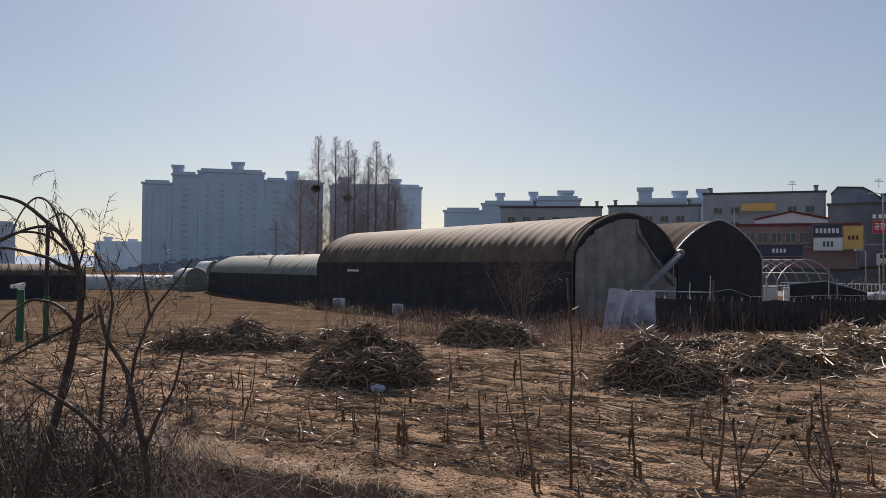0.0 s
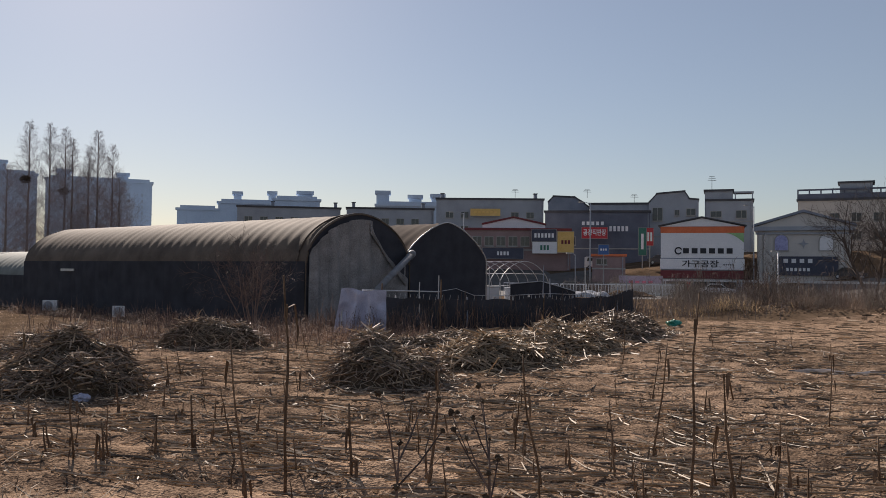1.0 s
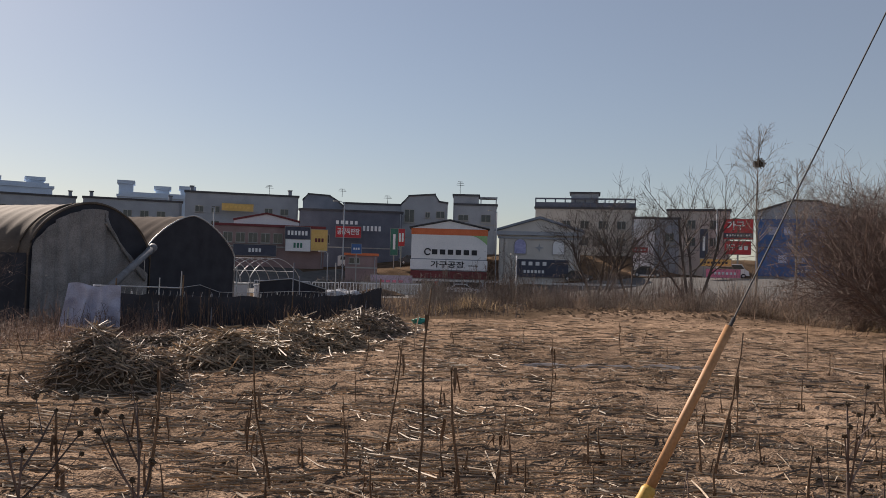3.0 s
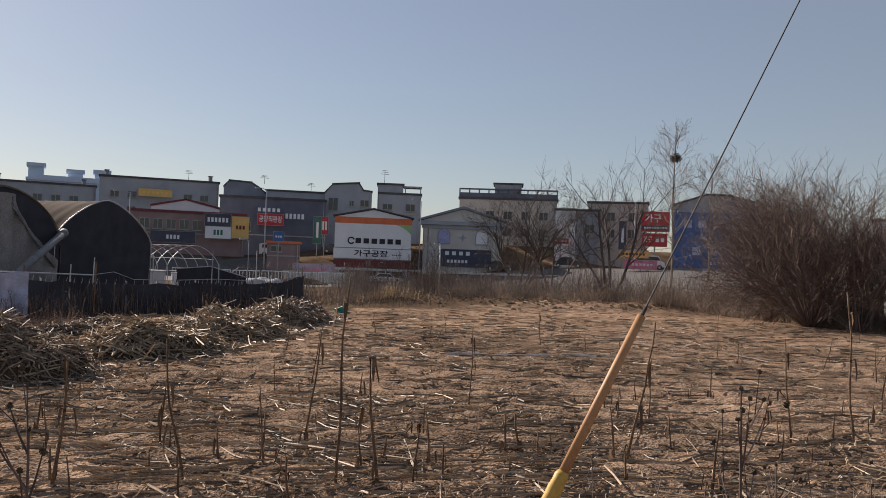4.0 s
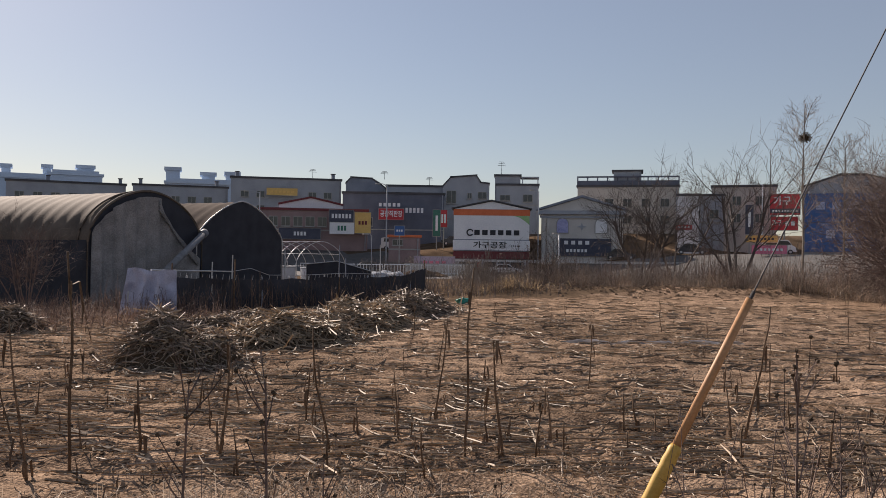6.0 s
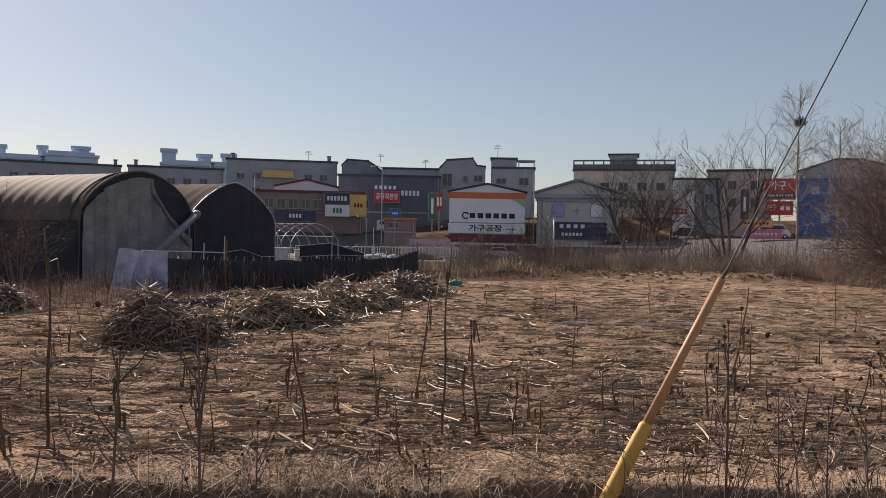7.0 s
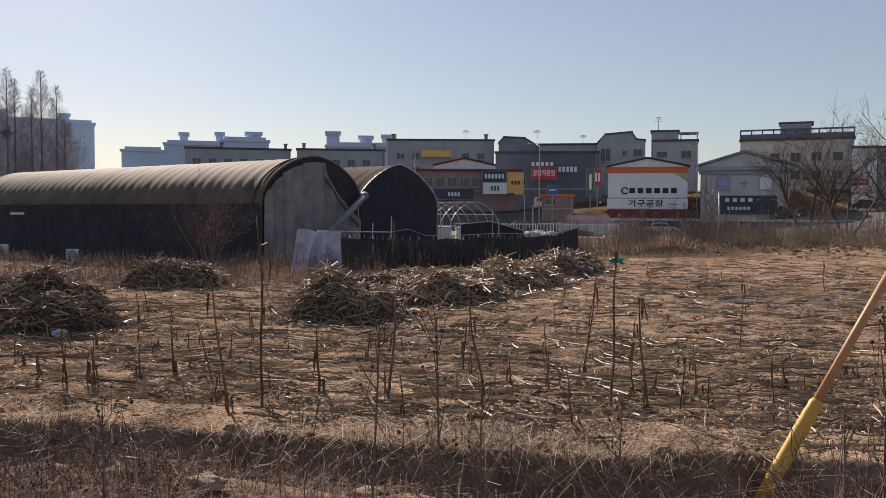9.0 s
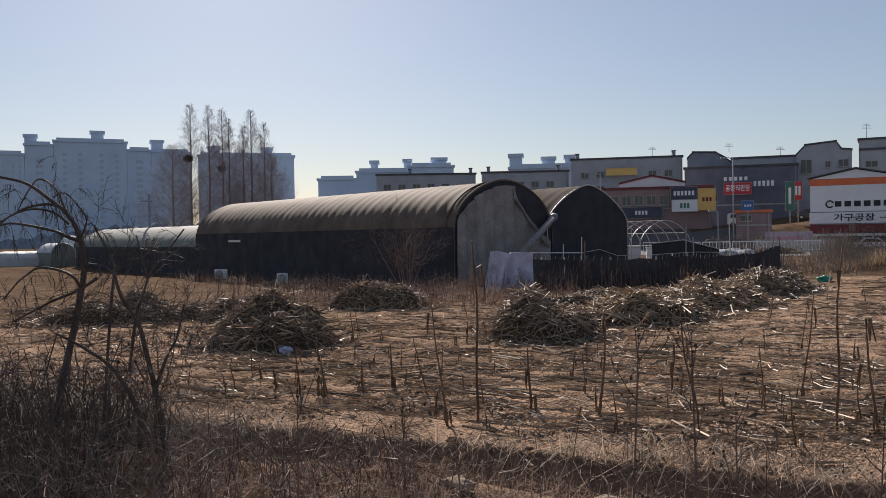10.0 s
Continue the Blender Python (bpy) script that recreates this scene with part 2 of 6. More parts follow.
def ground_z(x, y):
    s = edge_side(x, y)
    z = 0.035 * noise.noise((x * 0.35, y * 0.35, 0))
    if s > 0:
        z += 0.052 * math.sin((y + 0.42 * x) * 6.6 + 1.2 * noise.noise((x * 0.3, y * 0.3, 5))) * (0.6 + 0.8 * noise.noise((x * 0.5, y * 0.5, 8))) * smooth(45, 20, y) * smooth(0, 1, s)
        if x * x + y * y < 3600 and x < 43:
            z += 0.05 * noise.noise((x * 0.9, y * 0.9, 7)) + 0.045 * noise.noise((x * 1.7, y * 1.7, 2)) + 0.034 * noise.noise((x * 3.2, y * 4.6, 3)) + 0.022 * noise.noise((x * 7, y * 10, 6))
    else:
        lip = smooth(0, 0.26, -s)
        z += -0.58 * lip + 0.08 * noise.noise((x * 2, y * 2, 4)) * lip + 1.35 * smooth(1.8, 4.0, -s)
    # the ground falls a little towards the long dark walls
    if -40 < x < 3 and 28 < y < 85:
        z -= 0.35 * smooth(29, 42, y) * smooth(84, 70, y) * smooth(2, -5, x) * smooth(-40, -32, x)
    # low bank of turned soil at the far end of the field
    q = 0.45 * x + y
    if 53 < q < 66 and 18 < x < 48:
        z += (0.42 + 0.3 * noise.noise((x * 0.5, y * 0.5, 11))) * smooth(53.5, 57.5, q) * smooth(65, 59, q) * smooth(19, 26, x) * smooth(47, 41, x)
    z += 3.2 * smooth(64, 88, x * 0.85 + y * 0.2) + 3.2 * smooth(114, 125, x * 0.3 + y * 0.95) * smooth(-20, 20, x)
    return z


def axis(lo, fine0, fine1, step, hi):
    out = list(np.arange(fine0, fine1, step))
    for sign, start, end in ((1, fine1, hi), (-1, fine0, lo)):
        p, d, more = start, step, []
        while sign * (end - p) > 0:
            more.append(p)
            d *= 1.045
            p += sign * d
        more.append(end)
        out += more
    return sorted(set(round(float(v), 3) for v in out))


gx, gy = axis(-3500, -8, 22, 0.1, 3500), axis(-1500, 3, 25, 0.1, 4500)
gv = [(x, y, ground_z(x, y)) for x in gx for y in gy]
gf, gi = [], []
ny = len(gy)
for i in range(len(gx) - 1):
    for j in range(ny - 1):
        q = i * ny + j
        gf.append((q, q + ny, q + ny + 1, q + 1))
        cx, cy = (gx[i] + gx[i + 1]) / 2, (gy[j] + gy[j + 1]) / 2
        s = edge_side(cx, cy)
        wob = 2.5 * noise.noise((cx * 0.2, cy * 0.2, 9))
        on_field = s > 0.05 + 0.2 * noise.noise((cx * 3, cy * 3, 1)) and cx + wob < 42 and cx * 0.45 + cy + wob < 58 and cy - cx * 0.2 + wob < 36 - 9 * smooth(1, 7, -cx) and cx > -32
        u = cx * 0.57 + cy * 0.82
        damp = ((cx - 15.2) * 0.922 - (cy - 17.3) * 0.388) / 3.0, ((cx - 15.2) * 0.388 + (cy - 17.3) * 0.922) / 0.45
        wet = damp[0] ** 2 + damp[1] ** 2 + 1.6 * noise.noise((cx * 1.4, cy * 2.2, 6)) < 0.8
        gi.append(4 if wet else 0 if on_field else 1 if -7 < s <= 0.25 else 3 if 84 < u < 118 and cx > 12 else 2)
ground = new("ground", mesh_of("ground", gv, gf, [SOIL, BANK, MEADOW, ASPHALT, DAMP], gi, True))
tagged(ground, "brown tilled field with a grassy bank, dry and bare", "ground", kind="structure")


# ---- greenhouses ----
AX = radians(40)  # their ridges run this far to the left of straight ahead


def arch_outline(w, shoulder, top, n=14, point=0.35):
    """Half width w: points (x, z) from the left shoulder over the ridge to the right one."""
    pts = []
    for i in range(-n, n + 1):
        a = i / n
        x = w * math.sin(a * math.pi / 2)
        round_z = math.cos(a * math.pi / 2)
        peak_z = 1 - abs(x / w) ** 1.45
        pts.append((x, shoulder + (top - shoulder) * ((1 - point) * round_z + point * peak_z)))
    return pts


def greenhouse(m, w, shoulder, top, length, roof, wall, label, rib=0.75, point=0.35, sag=0.035, edge=None, front=True, seed=0):
    """Local x across, y back from the front, z up."""
    house = thing("greenhouse", m, label, "greenhouse", "greenhouses")
    rnd = random.Random(seed)
    arch = arch_outline(w, shoulder, top, point=point)
    n = int(length / rib) * 4
    wave = [rnd.uniform(0.5, 1.3) for _ in range(n + 5)]

    def roof_at(u, v):
        y = u * length
        k = v * (len(arch) - 1)
        i = min(int(k), len(arch) - 2)
        x, z = (arch[i][c] + (arch[i + 1][c] - arch[i][c]) * (k - i) for c in (0, 1))
        dip = sag * wave[int(y / rib)] * abs(math.sin(math.pi * y / rib)) + 0.02 * noise.noise((x, y * 0.7, seed))
        return x * (1 - dip / w), y, z - dip

    part("roof_cover", Geo().sheet(n, 28, roof_at), roof, house, smooth=True)
    for side in (-1, 1):
        def wall_at(u, v, side=side):
            y = u * length
            out = 0.03 * math.sin(y * 4.2) * v + 0.05 * noise.noise((y * 0.8, v * 2, seed + side))
            return side * (w + 0.04 + out), y, v * (shoulder + 0.12) - 0.7 * (1 - v)
        part("side_wall", Geo().sheet(int(length * 2), 6, wall_at), wall, house)
    if front:
        for y, name in ((0.0, "front_wall"), (length, "back_wall")):
            g = Geo()
            rows = [(-w, -0.7)] + arch + [(w, -0.7)]
            g.prism(rows, y - 0.03, y + 0.03)
            part(name, g, wall, house)
    e = Geo().tube([(x * 1.012, -0.06, z + 0.03) for x, z in [(-w, -0.2)] + arch + [(w, -0.2)]], [0.035] * (len(arch) + 2), 5)
    part("arch_pipe", e, edge or PIPE, house, smooth=True)
    return house


def yawed(x, y, z=0.0, angle=AX):
    return pose(x, y, z, 0, 0, math.degrees(angle))


W = 3.45
big = greenhouse(yawed(2.69, 39.31), W, 2.75, 5.18, 28.6, ROOF_CLOTH, SHADE, "long arched greenhouse with black cloth walls and grey roof", point=0.15, sag=0.03, seed=1, edge=ROOF_CLOTH)
second = greenhouse(yawed(2.69 + 2 * W * 0.766 - 0.22, 39.31 + 2 * W * 0.643 - 0.12), W, 3.05, 5.15, 26.0, ROOF_DARK, SHADE, "arched greenhouse closed with black shade cloth", point=0.6, seed=2)
third = greenhouse(yawed(-15.6, 61.2), 3.3, 1.8, 3.65, 28.0, ROOF_GREEN, SHADE, "lower greenhouse with green grey film roof", point=0.1, seed=3, edge=ROOF_GREEN)


# ---- buildings of the town ----
def facing(x, y, rot, z=0.0):
    return pose(x, y, z, 0, 0, rot)


def block(x, y, rot, w, depth, top, wall, label, roof=DARK_ROOF, windows=(), glass=GLASS, cat="building", name="building", parapet=0.35, kind="", outline=None, overhang=0.2):
    """A building: front wall centred at x, y; windows: (x, z, width, height) on the front. outline: top edge as (x, z) points instead of a flat roof."""
    base = ground_z(x, y) - 0.6
    b = thing(name, facing(x, y, rot), label, cat, "buildings of the town", kind)
    pts = outline or [(-w / 2, top), (w / 2, top)]
    part("wall", Geo().prism([(-w / 2, base)] + pts + [(w / 2, base)], 0, depth), wall, b)
    if outline:
        g = Geo()
        for (x0, z0), (x1, z1) in zip(pts, pts[1:]):
            if x1 - x0 > 0.05:
                g.prism([(x0 - 0.1, z0 + 0.02), (x1 + 0.1, z1 + 0.02), (x1 + 0.1, z1 + 0.28), (x0 - 0.1, z0 + 0.28)], -overhang, depth + overhang)
        part("roof", g, roof, b)
    elif parapet:
        part("roof", Geo().box(-w / 2 - overhang, -overhang, top + 0.004, w / 2 + overhang, depth + overhang, top + parapet), roof, b)
    for wx, wz, ww, wh in windows:
        win = part("window", Geo().box(wx - ww / 2 - 0.08, -0.06, wz - 0.08, wx + ww / 2 + 0.08, 0.02, wz + wh + 0.08), CONCRETE, b)
        part("pane", Geo().box(wx - ww / 2, -0.085, wz, wx + ww / 2, -0.065, wz + wh), glass, win)
        part("mullion", Geo().box(wx - 0.04, -0.11, wz, wx + 0.04, -0.09, wz + wh), CONCRETE, win)
        part("sill", Geo().box(wx - ww / 2 - 0.15, -0.2, wz - 0.2, wx + ww / 2 + 0.15, -0.062, wz - 0.085), CONCRETE, win)
    if windows:
        low = min(q[1] for q in windows) - 0.75
        part("floor_band", Geo().box(-w / 2 - 0.03, -0.07, low, w / 2 + 0.03, -0.005, low + 0.2), CONCRETE, b)
        part("rain_pipe", Geo().tube([(w / 2 - 0.35, -0.14, base + 0.5), (w / 2 - 0.35, -0.14, min(q[1] for q in pts) - 0.1)], [0.07, 0.07], 6), GREY_WALL, b)
    return b


def grid(xs, zs, w, h):
    return [(x, z, w, h) for x in xs for z in zs]


# apartment slabs in the distance
def apartment(x, y, rot, steps, z0, label, towers=(), depth=14.0, cols=0):
    b = thing("apartment_building", facing(x, y, rot, -2.6), label, "apartment building", "far apartment buildings")
    for x0, x1, top in steps:
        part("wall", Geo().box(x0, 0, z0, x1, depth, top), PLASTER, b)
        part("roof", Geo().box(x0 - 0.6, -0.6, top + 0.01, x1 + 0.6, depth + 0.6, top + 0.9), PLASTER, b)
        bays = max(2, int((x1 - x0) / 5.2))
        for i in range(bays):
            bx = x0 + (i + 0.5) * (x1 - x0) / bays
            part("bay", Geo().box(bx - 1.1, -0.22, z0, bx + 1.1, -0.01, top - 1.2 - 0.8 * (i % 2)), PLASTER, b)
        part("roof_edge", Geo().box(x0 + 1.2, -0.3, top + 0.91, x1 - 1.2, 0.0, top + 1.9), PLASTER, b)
        if cols:
            n = max(1, int((x1 - x0) / 6.5))
            for i in range(n):
                cx = x0 + (i + 0.5) * (x1 - x0) / n
                for k in range(int((top - 6) / 2.9)):
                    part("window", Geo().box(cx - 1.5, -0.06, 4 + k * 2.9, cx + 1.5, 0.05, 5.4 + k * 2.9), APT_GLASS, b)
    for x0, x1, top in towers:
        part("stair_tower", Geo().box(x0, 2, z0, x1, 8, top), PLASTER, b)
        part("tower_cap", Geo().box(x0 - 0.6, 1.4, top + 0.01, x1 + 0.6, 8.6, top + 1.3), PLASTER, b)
    return b


# glass is paled towards the plaster, with the haze in its colour
APT_GLASS = material("haze tinted window glass", (0.34, 0.41, 0.51), (0.44, 0.51, 0.60), 0.4, 0.3, 2, 0.0, spec=0.5)
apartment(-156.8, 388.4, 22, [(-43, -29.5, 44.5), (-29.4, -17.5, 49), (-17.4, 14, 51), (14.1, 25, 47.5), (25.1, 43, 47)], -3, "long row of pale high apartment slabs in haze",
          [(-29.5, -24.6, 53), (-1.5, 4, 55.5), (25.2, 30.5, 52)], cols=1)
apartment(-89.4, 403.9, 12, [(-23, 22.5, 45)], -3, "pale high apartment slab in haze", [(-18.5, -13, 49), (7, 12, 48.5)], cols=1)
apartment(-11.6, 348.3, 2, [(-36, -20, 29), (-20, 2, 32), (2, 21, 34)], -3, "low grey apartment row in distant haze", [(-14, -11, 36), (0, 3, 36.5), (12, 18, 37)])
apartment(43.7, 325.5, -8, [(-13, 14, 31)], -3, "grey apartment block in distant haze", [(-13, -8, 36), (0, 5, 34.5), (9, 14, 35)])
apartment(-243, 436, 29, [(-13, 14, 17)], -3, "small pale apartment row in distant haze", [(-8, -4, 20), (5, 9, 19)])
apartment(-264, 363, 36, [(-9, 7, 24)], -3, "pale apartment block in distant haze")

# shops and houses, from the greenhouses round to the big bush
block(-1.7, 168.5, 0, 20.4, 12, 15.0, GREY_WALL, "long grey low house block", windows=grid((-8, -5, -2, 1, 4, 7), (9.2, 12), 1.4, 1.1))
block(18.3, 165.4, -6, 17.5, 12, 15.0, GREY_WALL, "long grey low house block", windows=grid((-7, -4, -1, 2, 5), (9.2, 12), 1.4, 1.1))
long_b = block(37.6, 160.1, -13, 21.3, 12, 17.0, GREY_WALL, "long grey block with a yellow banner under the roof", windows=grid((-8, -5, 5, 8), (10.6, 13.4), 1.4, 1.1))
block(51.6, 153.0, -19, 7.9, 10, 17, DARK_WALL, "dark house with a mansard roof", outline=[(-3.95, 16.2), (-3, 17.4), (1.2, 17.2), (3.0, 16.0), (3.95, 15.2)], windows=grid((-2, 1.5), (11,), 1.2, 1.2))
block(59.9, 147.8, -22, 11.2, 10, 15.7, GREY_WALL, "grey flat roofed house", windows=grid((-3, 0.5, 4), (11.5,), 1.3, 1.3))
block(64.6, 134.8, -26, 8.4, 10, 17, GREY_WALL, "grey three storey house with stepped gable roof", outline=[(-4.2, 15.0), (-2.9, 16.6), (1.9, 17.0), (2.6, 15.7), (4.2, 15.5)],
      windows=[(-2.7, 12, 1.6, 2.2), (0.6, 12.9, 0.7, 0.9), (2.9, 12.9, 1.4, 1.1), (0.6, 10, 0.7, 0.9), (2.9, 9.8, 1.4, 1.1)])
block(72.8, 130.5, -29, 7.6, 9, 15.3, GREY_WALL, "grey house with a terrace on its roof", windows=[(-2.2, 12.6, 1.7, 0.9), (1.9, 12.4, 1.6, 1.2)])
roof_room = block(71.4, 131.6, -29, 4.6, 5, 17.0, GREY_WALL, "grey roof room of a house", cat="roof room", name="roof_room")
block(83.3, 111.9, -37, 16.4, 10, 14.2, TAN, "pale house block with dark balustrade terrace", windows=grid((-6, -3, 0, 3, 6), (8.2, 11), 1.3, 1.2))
block(81.2, 94.5, -41, 3.0, 8, 11.6, WHITE, "white walled shop with a picture sign")
block(90.3, 93.0, -44, 9.0, 9, 13.2, TAN, "tan shop house with signs on its front", windows=grid((-3.2, -1, 2.2), (8, 10.6), 1.1, 1.2))
block(50.7, 135.2, -21, 17.8, 9, 13.1, CLADDING, "dark shop block with lettered front", windows=grid((-7, -4.5), (7.5,), 1.6, 1.4))
block(86.3, 96.6, -42, 5.2, 7, 11.9, GREY_WALL, "grey house with a ribbed eave", windows=grid((-1.4, 1.2), (8.6,), 1.2, 1.2))
block(108.0, 56.0, -62, 12.0, 9, 10.5, WHITE, "white flat roofed house", windows=grid((-4.6, -2.5), (7.2,), 1.2, 1.3))


# ---- stalk heaps ----
def heap(x, y, a, length, width, height, count, label, seed, straw=None, coarse=1.0):
    """An uneven heap of dry stalks, a degrees turned."""
    rnd = random.Random(seed)
    h = thing("stalk_heap", pose(x, y, 0, 0, 0, a), label, "stalk heap", "stalk heaps on the field")

    def rise(px, py):
        r = (px / (length / 2)) ** 2 + (py / (width / 2)) ** 2
        bumps = 0.78 + 0.6 * noise.noise((px * 1.1, py * 1.1, seed)) + 0.2 * noise.noise((px * 3, py * 3, seed))
        return height * max(0, 1 - r) ** 0.6 * bumps

    # dark mound colour stands in for the shade between loose stalks
    part("mound", Geo().sheet(26, 16, lambda u, v: ((u - 0.5) * length * 1.02, (v - 0.5) * width * 1.02, max(rise((u - 0.5) * length, (v - 0.5) * width) - 0.05, -0.08) + 0.05 * noise.noise((u * 9, v * 9, seed)))), MOUND, h)
    dull, pale = Geo(), Geo()
    for i in range(count):
        g = dull if i % 4 else pale
        ang = rnd.uniform(0, 2 * math.pi)
        r = math.sqrt(rnd.random()) * rnd.choice((0.85, 0.95, 1.0, 1.1, 1.45))
        px, py = math.cos(ang) * r * length / 2, math.sin(ang) * r * width / 2
        z = rise(px, py) + rnd.uniform(-0.08, 0.05)
        ln = rnd.uniform(0.25, 0.8) * (1.5 if rnd.random() < 0.2 else 0.85) * coarse ** 0.5
        # stalks lie along the slope, thrown every way
        d = Vector((rnd.gauss(0, 1), rnd.gauss(0, 1), 0)).normalized()
        e = 0.25
        slope = (rise(px + d.x * e, py + d.y * e) - rise(px - d.x * e, py - d.y * e)) / (2 * e)
        d.z = max(-0.7, min(0.7, slope)) * rnd.choice((0.2, 0.6, 0.9)) + rnd.gauss(0, 0.42 if rnd.random() < 0.2 else 0.22)
        d.normalize()
        p = Vector((px, py, max(z, 0.03)))
        rad = rnd.uniform(0.006, 0.019) * coarse
        mid = p + Vector((rnd.gauss(0, 0.04), rnd.gauss(0, 0.04), rnd.gauss(0, 0.03)))
        a0, b0 = p - d * ln / 2, p + d * ln / 2
        a0.z, b0.z = max(a0.z, 0.0), max(b0.z, 0.01)
        if rnd.random() < 0.32:
            side = d.cross(Vector((rnd.gauss(0, 1), rnd.gauss(0, 1), 1))).normalized()
            g.strip([a0, mid, b0 + Vector((rnd.gauss(0, 0.06), rnd.gauss(0, 0.06), 0))], [0.01, rnd.uniform(0.012, 0.024), 0.005], side)
        else:
            g.tube([a0, mid, b0], [rad, rad, rad * 0.7], 4, True)
    tagged(part("loose_straw", dull, straw or STRAW_DARK, h), kind="stuff")
    tagged(part("pale_straw", pale, STRAW, h), "bleached pale stalks", kind="stuff")
    return h


heap(-4.75, 16.4, 5, 2.7, 2.4, 1.22, 2800, "rounded heap of dry brown stalks on soil", 11)
heap(1.55, 17.1, 0, 2.5, 2.3, 1.2, 2600, "rounded heap of dry brown stalks on soil", 12)
heap(-10.4, 22.8, 10, 4.8, 2.2, 0.85, 2200, "low flat heap of dry dark stalks", 13)
heap(-2.9, 26.2, 0, 3.4, 2.2, 1.05, 2000, "low heap of dry dark stalks", 14)
heap(5.0, 21.0, 40, 4.8, 2.8, 0.85, 2200, "sprawling bright heap of dry stalks", 15, STRAW, 1.6)
heap(8.2, 24.8, 45, 5.6, 2.9, 0.85, 2400, "sprawling heap of dry stalks", 16, STRAW, 1.6)
heap(12.2, 30.2, 48, 6.4, 3.0, 0.85, 3600, "long heap of dry stalks beside the dark fence", 17, None, 1.5)
heap(4.4, 25.6, 30, 5.0, 2.4, 0.5, 2000, "flat heap of dry stalks before the dark fence", 19)
heap(-7.0, 22.8, 0, 2.2, 1.7, 0.6, 1200, "small low heap of dry dark stalks", 18)

# ---- leaning guy wire with its plastic guard ----
wire_dir = Vector((0.471, -0.096, 0.877)).normalized()
guard_top = Vector((5.53, 4.56, 2.03))
foot = guard_top - wire_dir * 2.75
guy = thing("guy_wire", Matrix.Translation(foot), "leaning steel guy wire with a yellow plastic guard", "guy wire")
part("guard_sleeve", Geo().tube([wire_dir * 0.9, wire_dir * 1.9, wire_dir * 2.75], [0.046, 0.043, 0.040], 14), ORANGE, guy, "faded orange upper sleeve", True)
part("guard_base", Geo().tube([Vector((0, 0, 0)), wire_dir * 0.4, wire_dir * 0.62, wire_dir * 0.8, wire_dir * 0.93, wire_dir * 1.0, wire_dir * 1.06, wire_dir * 1.12, wire_dir * 1.16], [0.074, 0.076, 0.071, 0.075, 0.068, 0.072, 0.064, 0.067, 0.05], 14), YELLOW, guy, "yellow lower sleeve", True)
part("wire", Geo().tube([wire_dir * 2.4, wire_dir * 6, wire_dir * 14], [0.0075] * 3, 6), STEEL, guy)
part("wire_clip", Geo().tube([wire_dir * 2.76, wire_dir * 2.84], [0.018, 0.018], 8), STEEL, guy)


# ---- signs and fronts of the town ----
def lettering(body, width, height, mat, parent, m, name="lettering"):
    c = bpy.data.curves.new(name, "FONT")
    c.body, c.align_x, c.align_y, c.extrude, c.offset = body, "CENTER", "CENTER", 0.01, 0.018
    tmp = bpy.data.objects.new(name, c)
    scene.collection.objects.link(tmp)
    bpy.context.view_layer.update()
    w, h = max(tmp.dimensions.x, 0.01), max(tmp.dimensions.y, 0.01)
    me = bpy.data.meshes.new_from_object(tmp)
    bpy.data.objects.remove(tmp)
    me.materials.clear()
    me.materials.append(mat)
    me.transform(Matrix.Diagonal((width / w, height / h, 1, 1)))
    ob = new(name, me)
    ob.matrix_basis = m @ pose(0, 0, 0, 90, 0, 0)
    ob.parent = parent
    return ob


def bars(parent, mat, x, z, n, w, h, gap, y=-0.1, name="lettering_bar"):
    """n plain bars side by side in place of unreadable characters, centred at x, z."""
    step = w + gap
    for i in range(n):
        cx = x + (i - (n - 1) / 2) * step
        part(name, Geo().box(cx - w * 0.4, y, z - h * 0.36, cx + w * 0.4, y + 0.04, z + h * 0.36), mat, parent)


def board(x, y, rot, w, z0, z1, mat, label, bar=None, group="shop signs", back=0.25):
    """A sign board: box with a rim; bar: (material, count, width share, height share)."""
    s = thing("shop_sign", facing(x, y, rot, z0), label, "sign", group)
    h = z1 - z0
    part("panel", Geo().box(-w / 2, -0.04, 0, w / 2, back, h), mat, s)
    g = Geo()
    for a, b_, c, d in ((-w / 2 - 0.05, -0.05, w / 2 + 0.05, 0), (-w / 2 - 0.05, h, w / 2 + 0.05, h + 0.05), (-w / 2 - 0.05, 0, -w / 2, h), (w / 2, 0, w / 2 + 0.05, h)):
        g.box(a, -0.08, b_, c, back, d)
    part("rim", g, CONCRETE, s)
    if bar:
        m, n, ws, hs = bar
        total = w * ws
        bars(s, m, 0, h / 2, n, total / n * 0.8, h * hs, total / n * 0.2, -0.085)
    return s


def off(x, y, rot, dx, dy=0.0):
    """A place moved dx along a front and dy behind it."""
    a = radians(rot)
    return x + dx * math.cos(a) - dy * math.sin(a), y + dx * math.sin(a) + dy * math.cos(a)


# furniture store with the white front
SX, SY, SR = 53.2, 102.5, -27
store = thing("furniture_store", facing(SX, SY, SR), "white fronted furniture store with orange band", "store", "buildings of the town")
hw = 5.3
part("wall", Geo().prism([(-hw, -0.6), (-hw, 9.0), (0, 10.15), (hw, 9.0), (hw, -0.6)], 0, 16), GREY_WALL, store)
part("gable_panel", Geo().prism([(-hw, 9.02), (0, 10.12), (hw, 9.02)], -0.12, -0.01), WHITE, store)
g = Geo()
for sx in (-1, 1):
    g.prism([(0, 10.2), (sx * (hw + 0.35), 9.05), (sx * (hw + 0.35), 9.2), (0, 10.38)], -0.4, 16.4)
part("roof", g, DARK_ROOF, store)
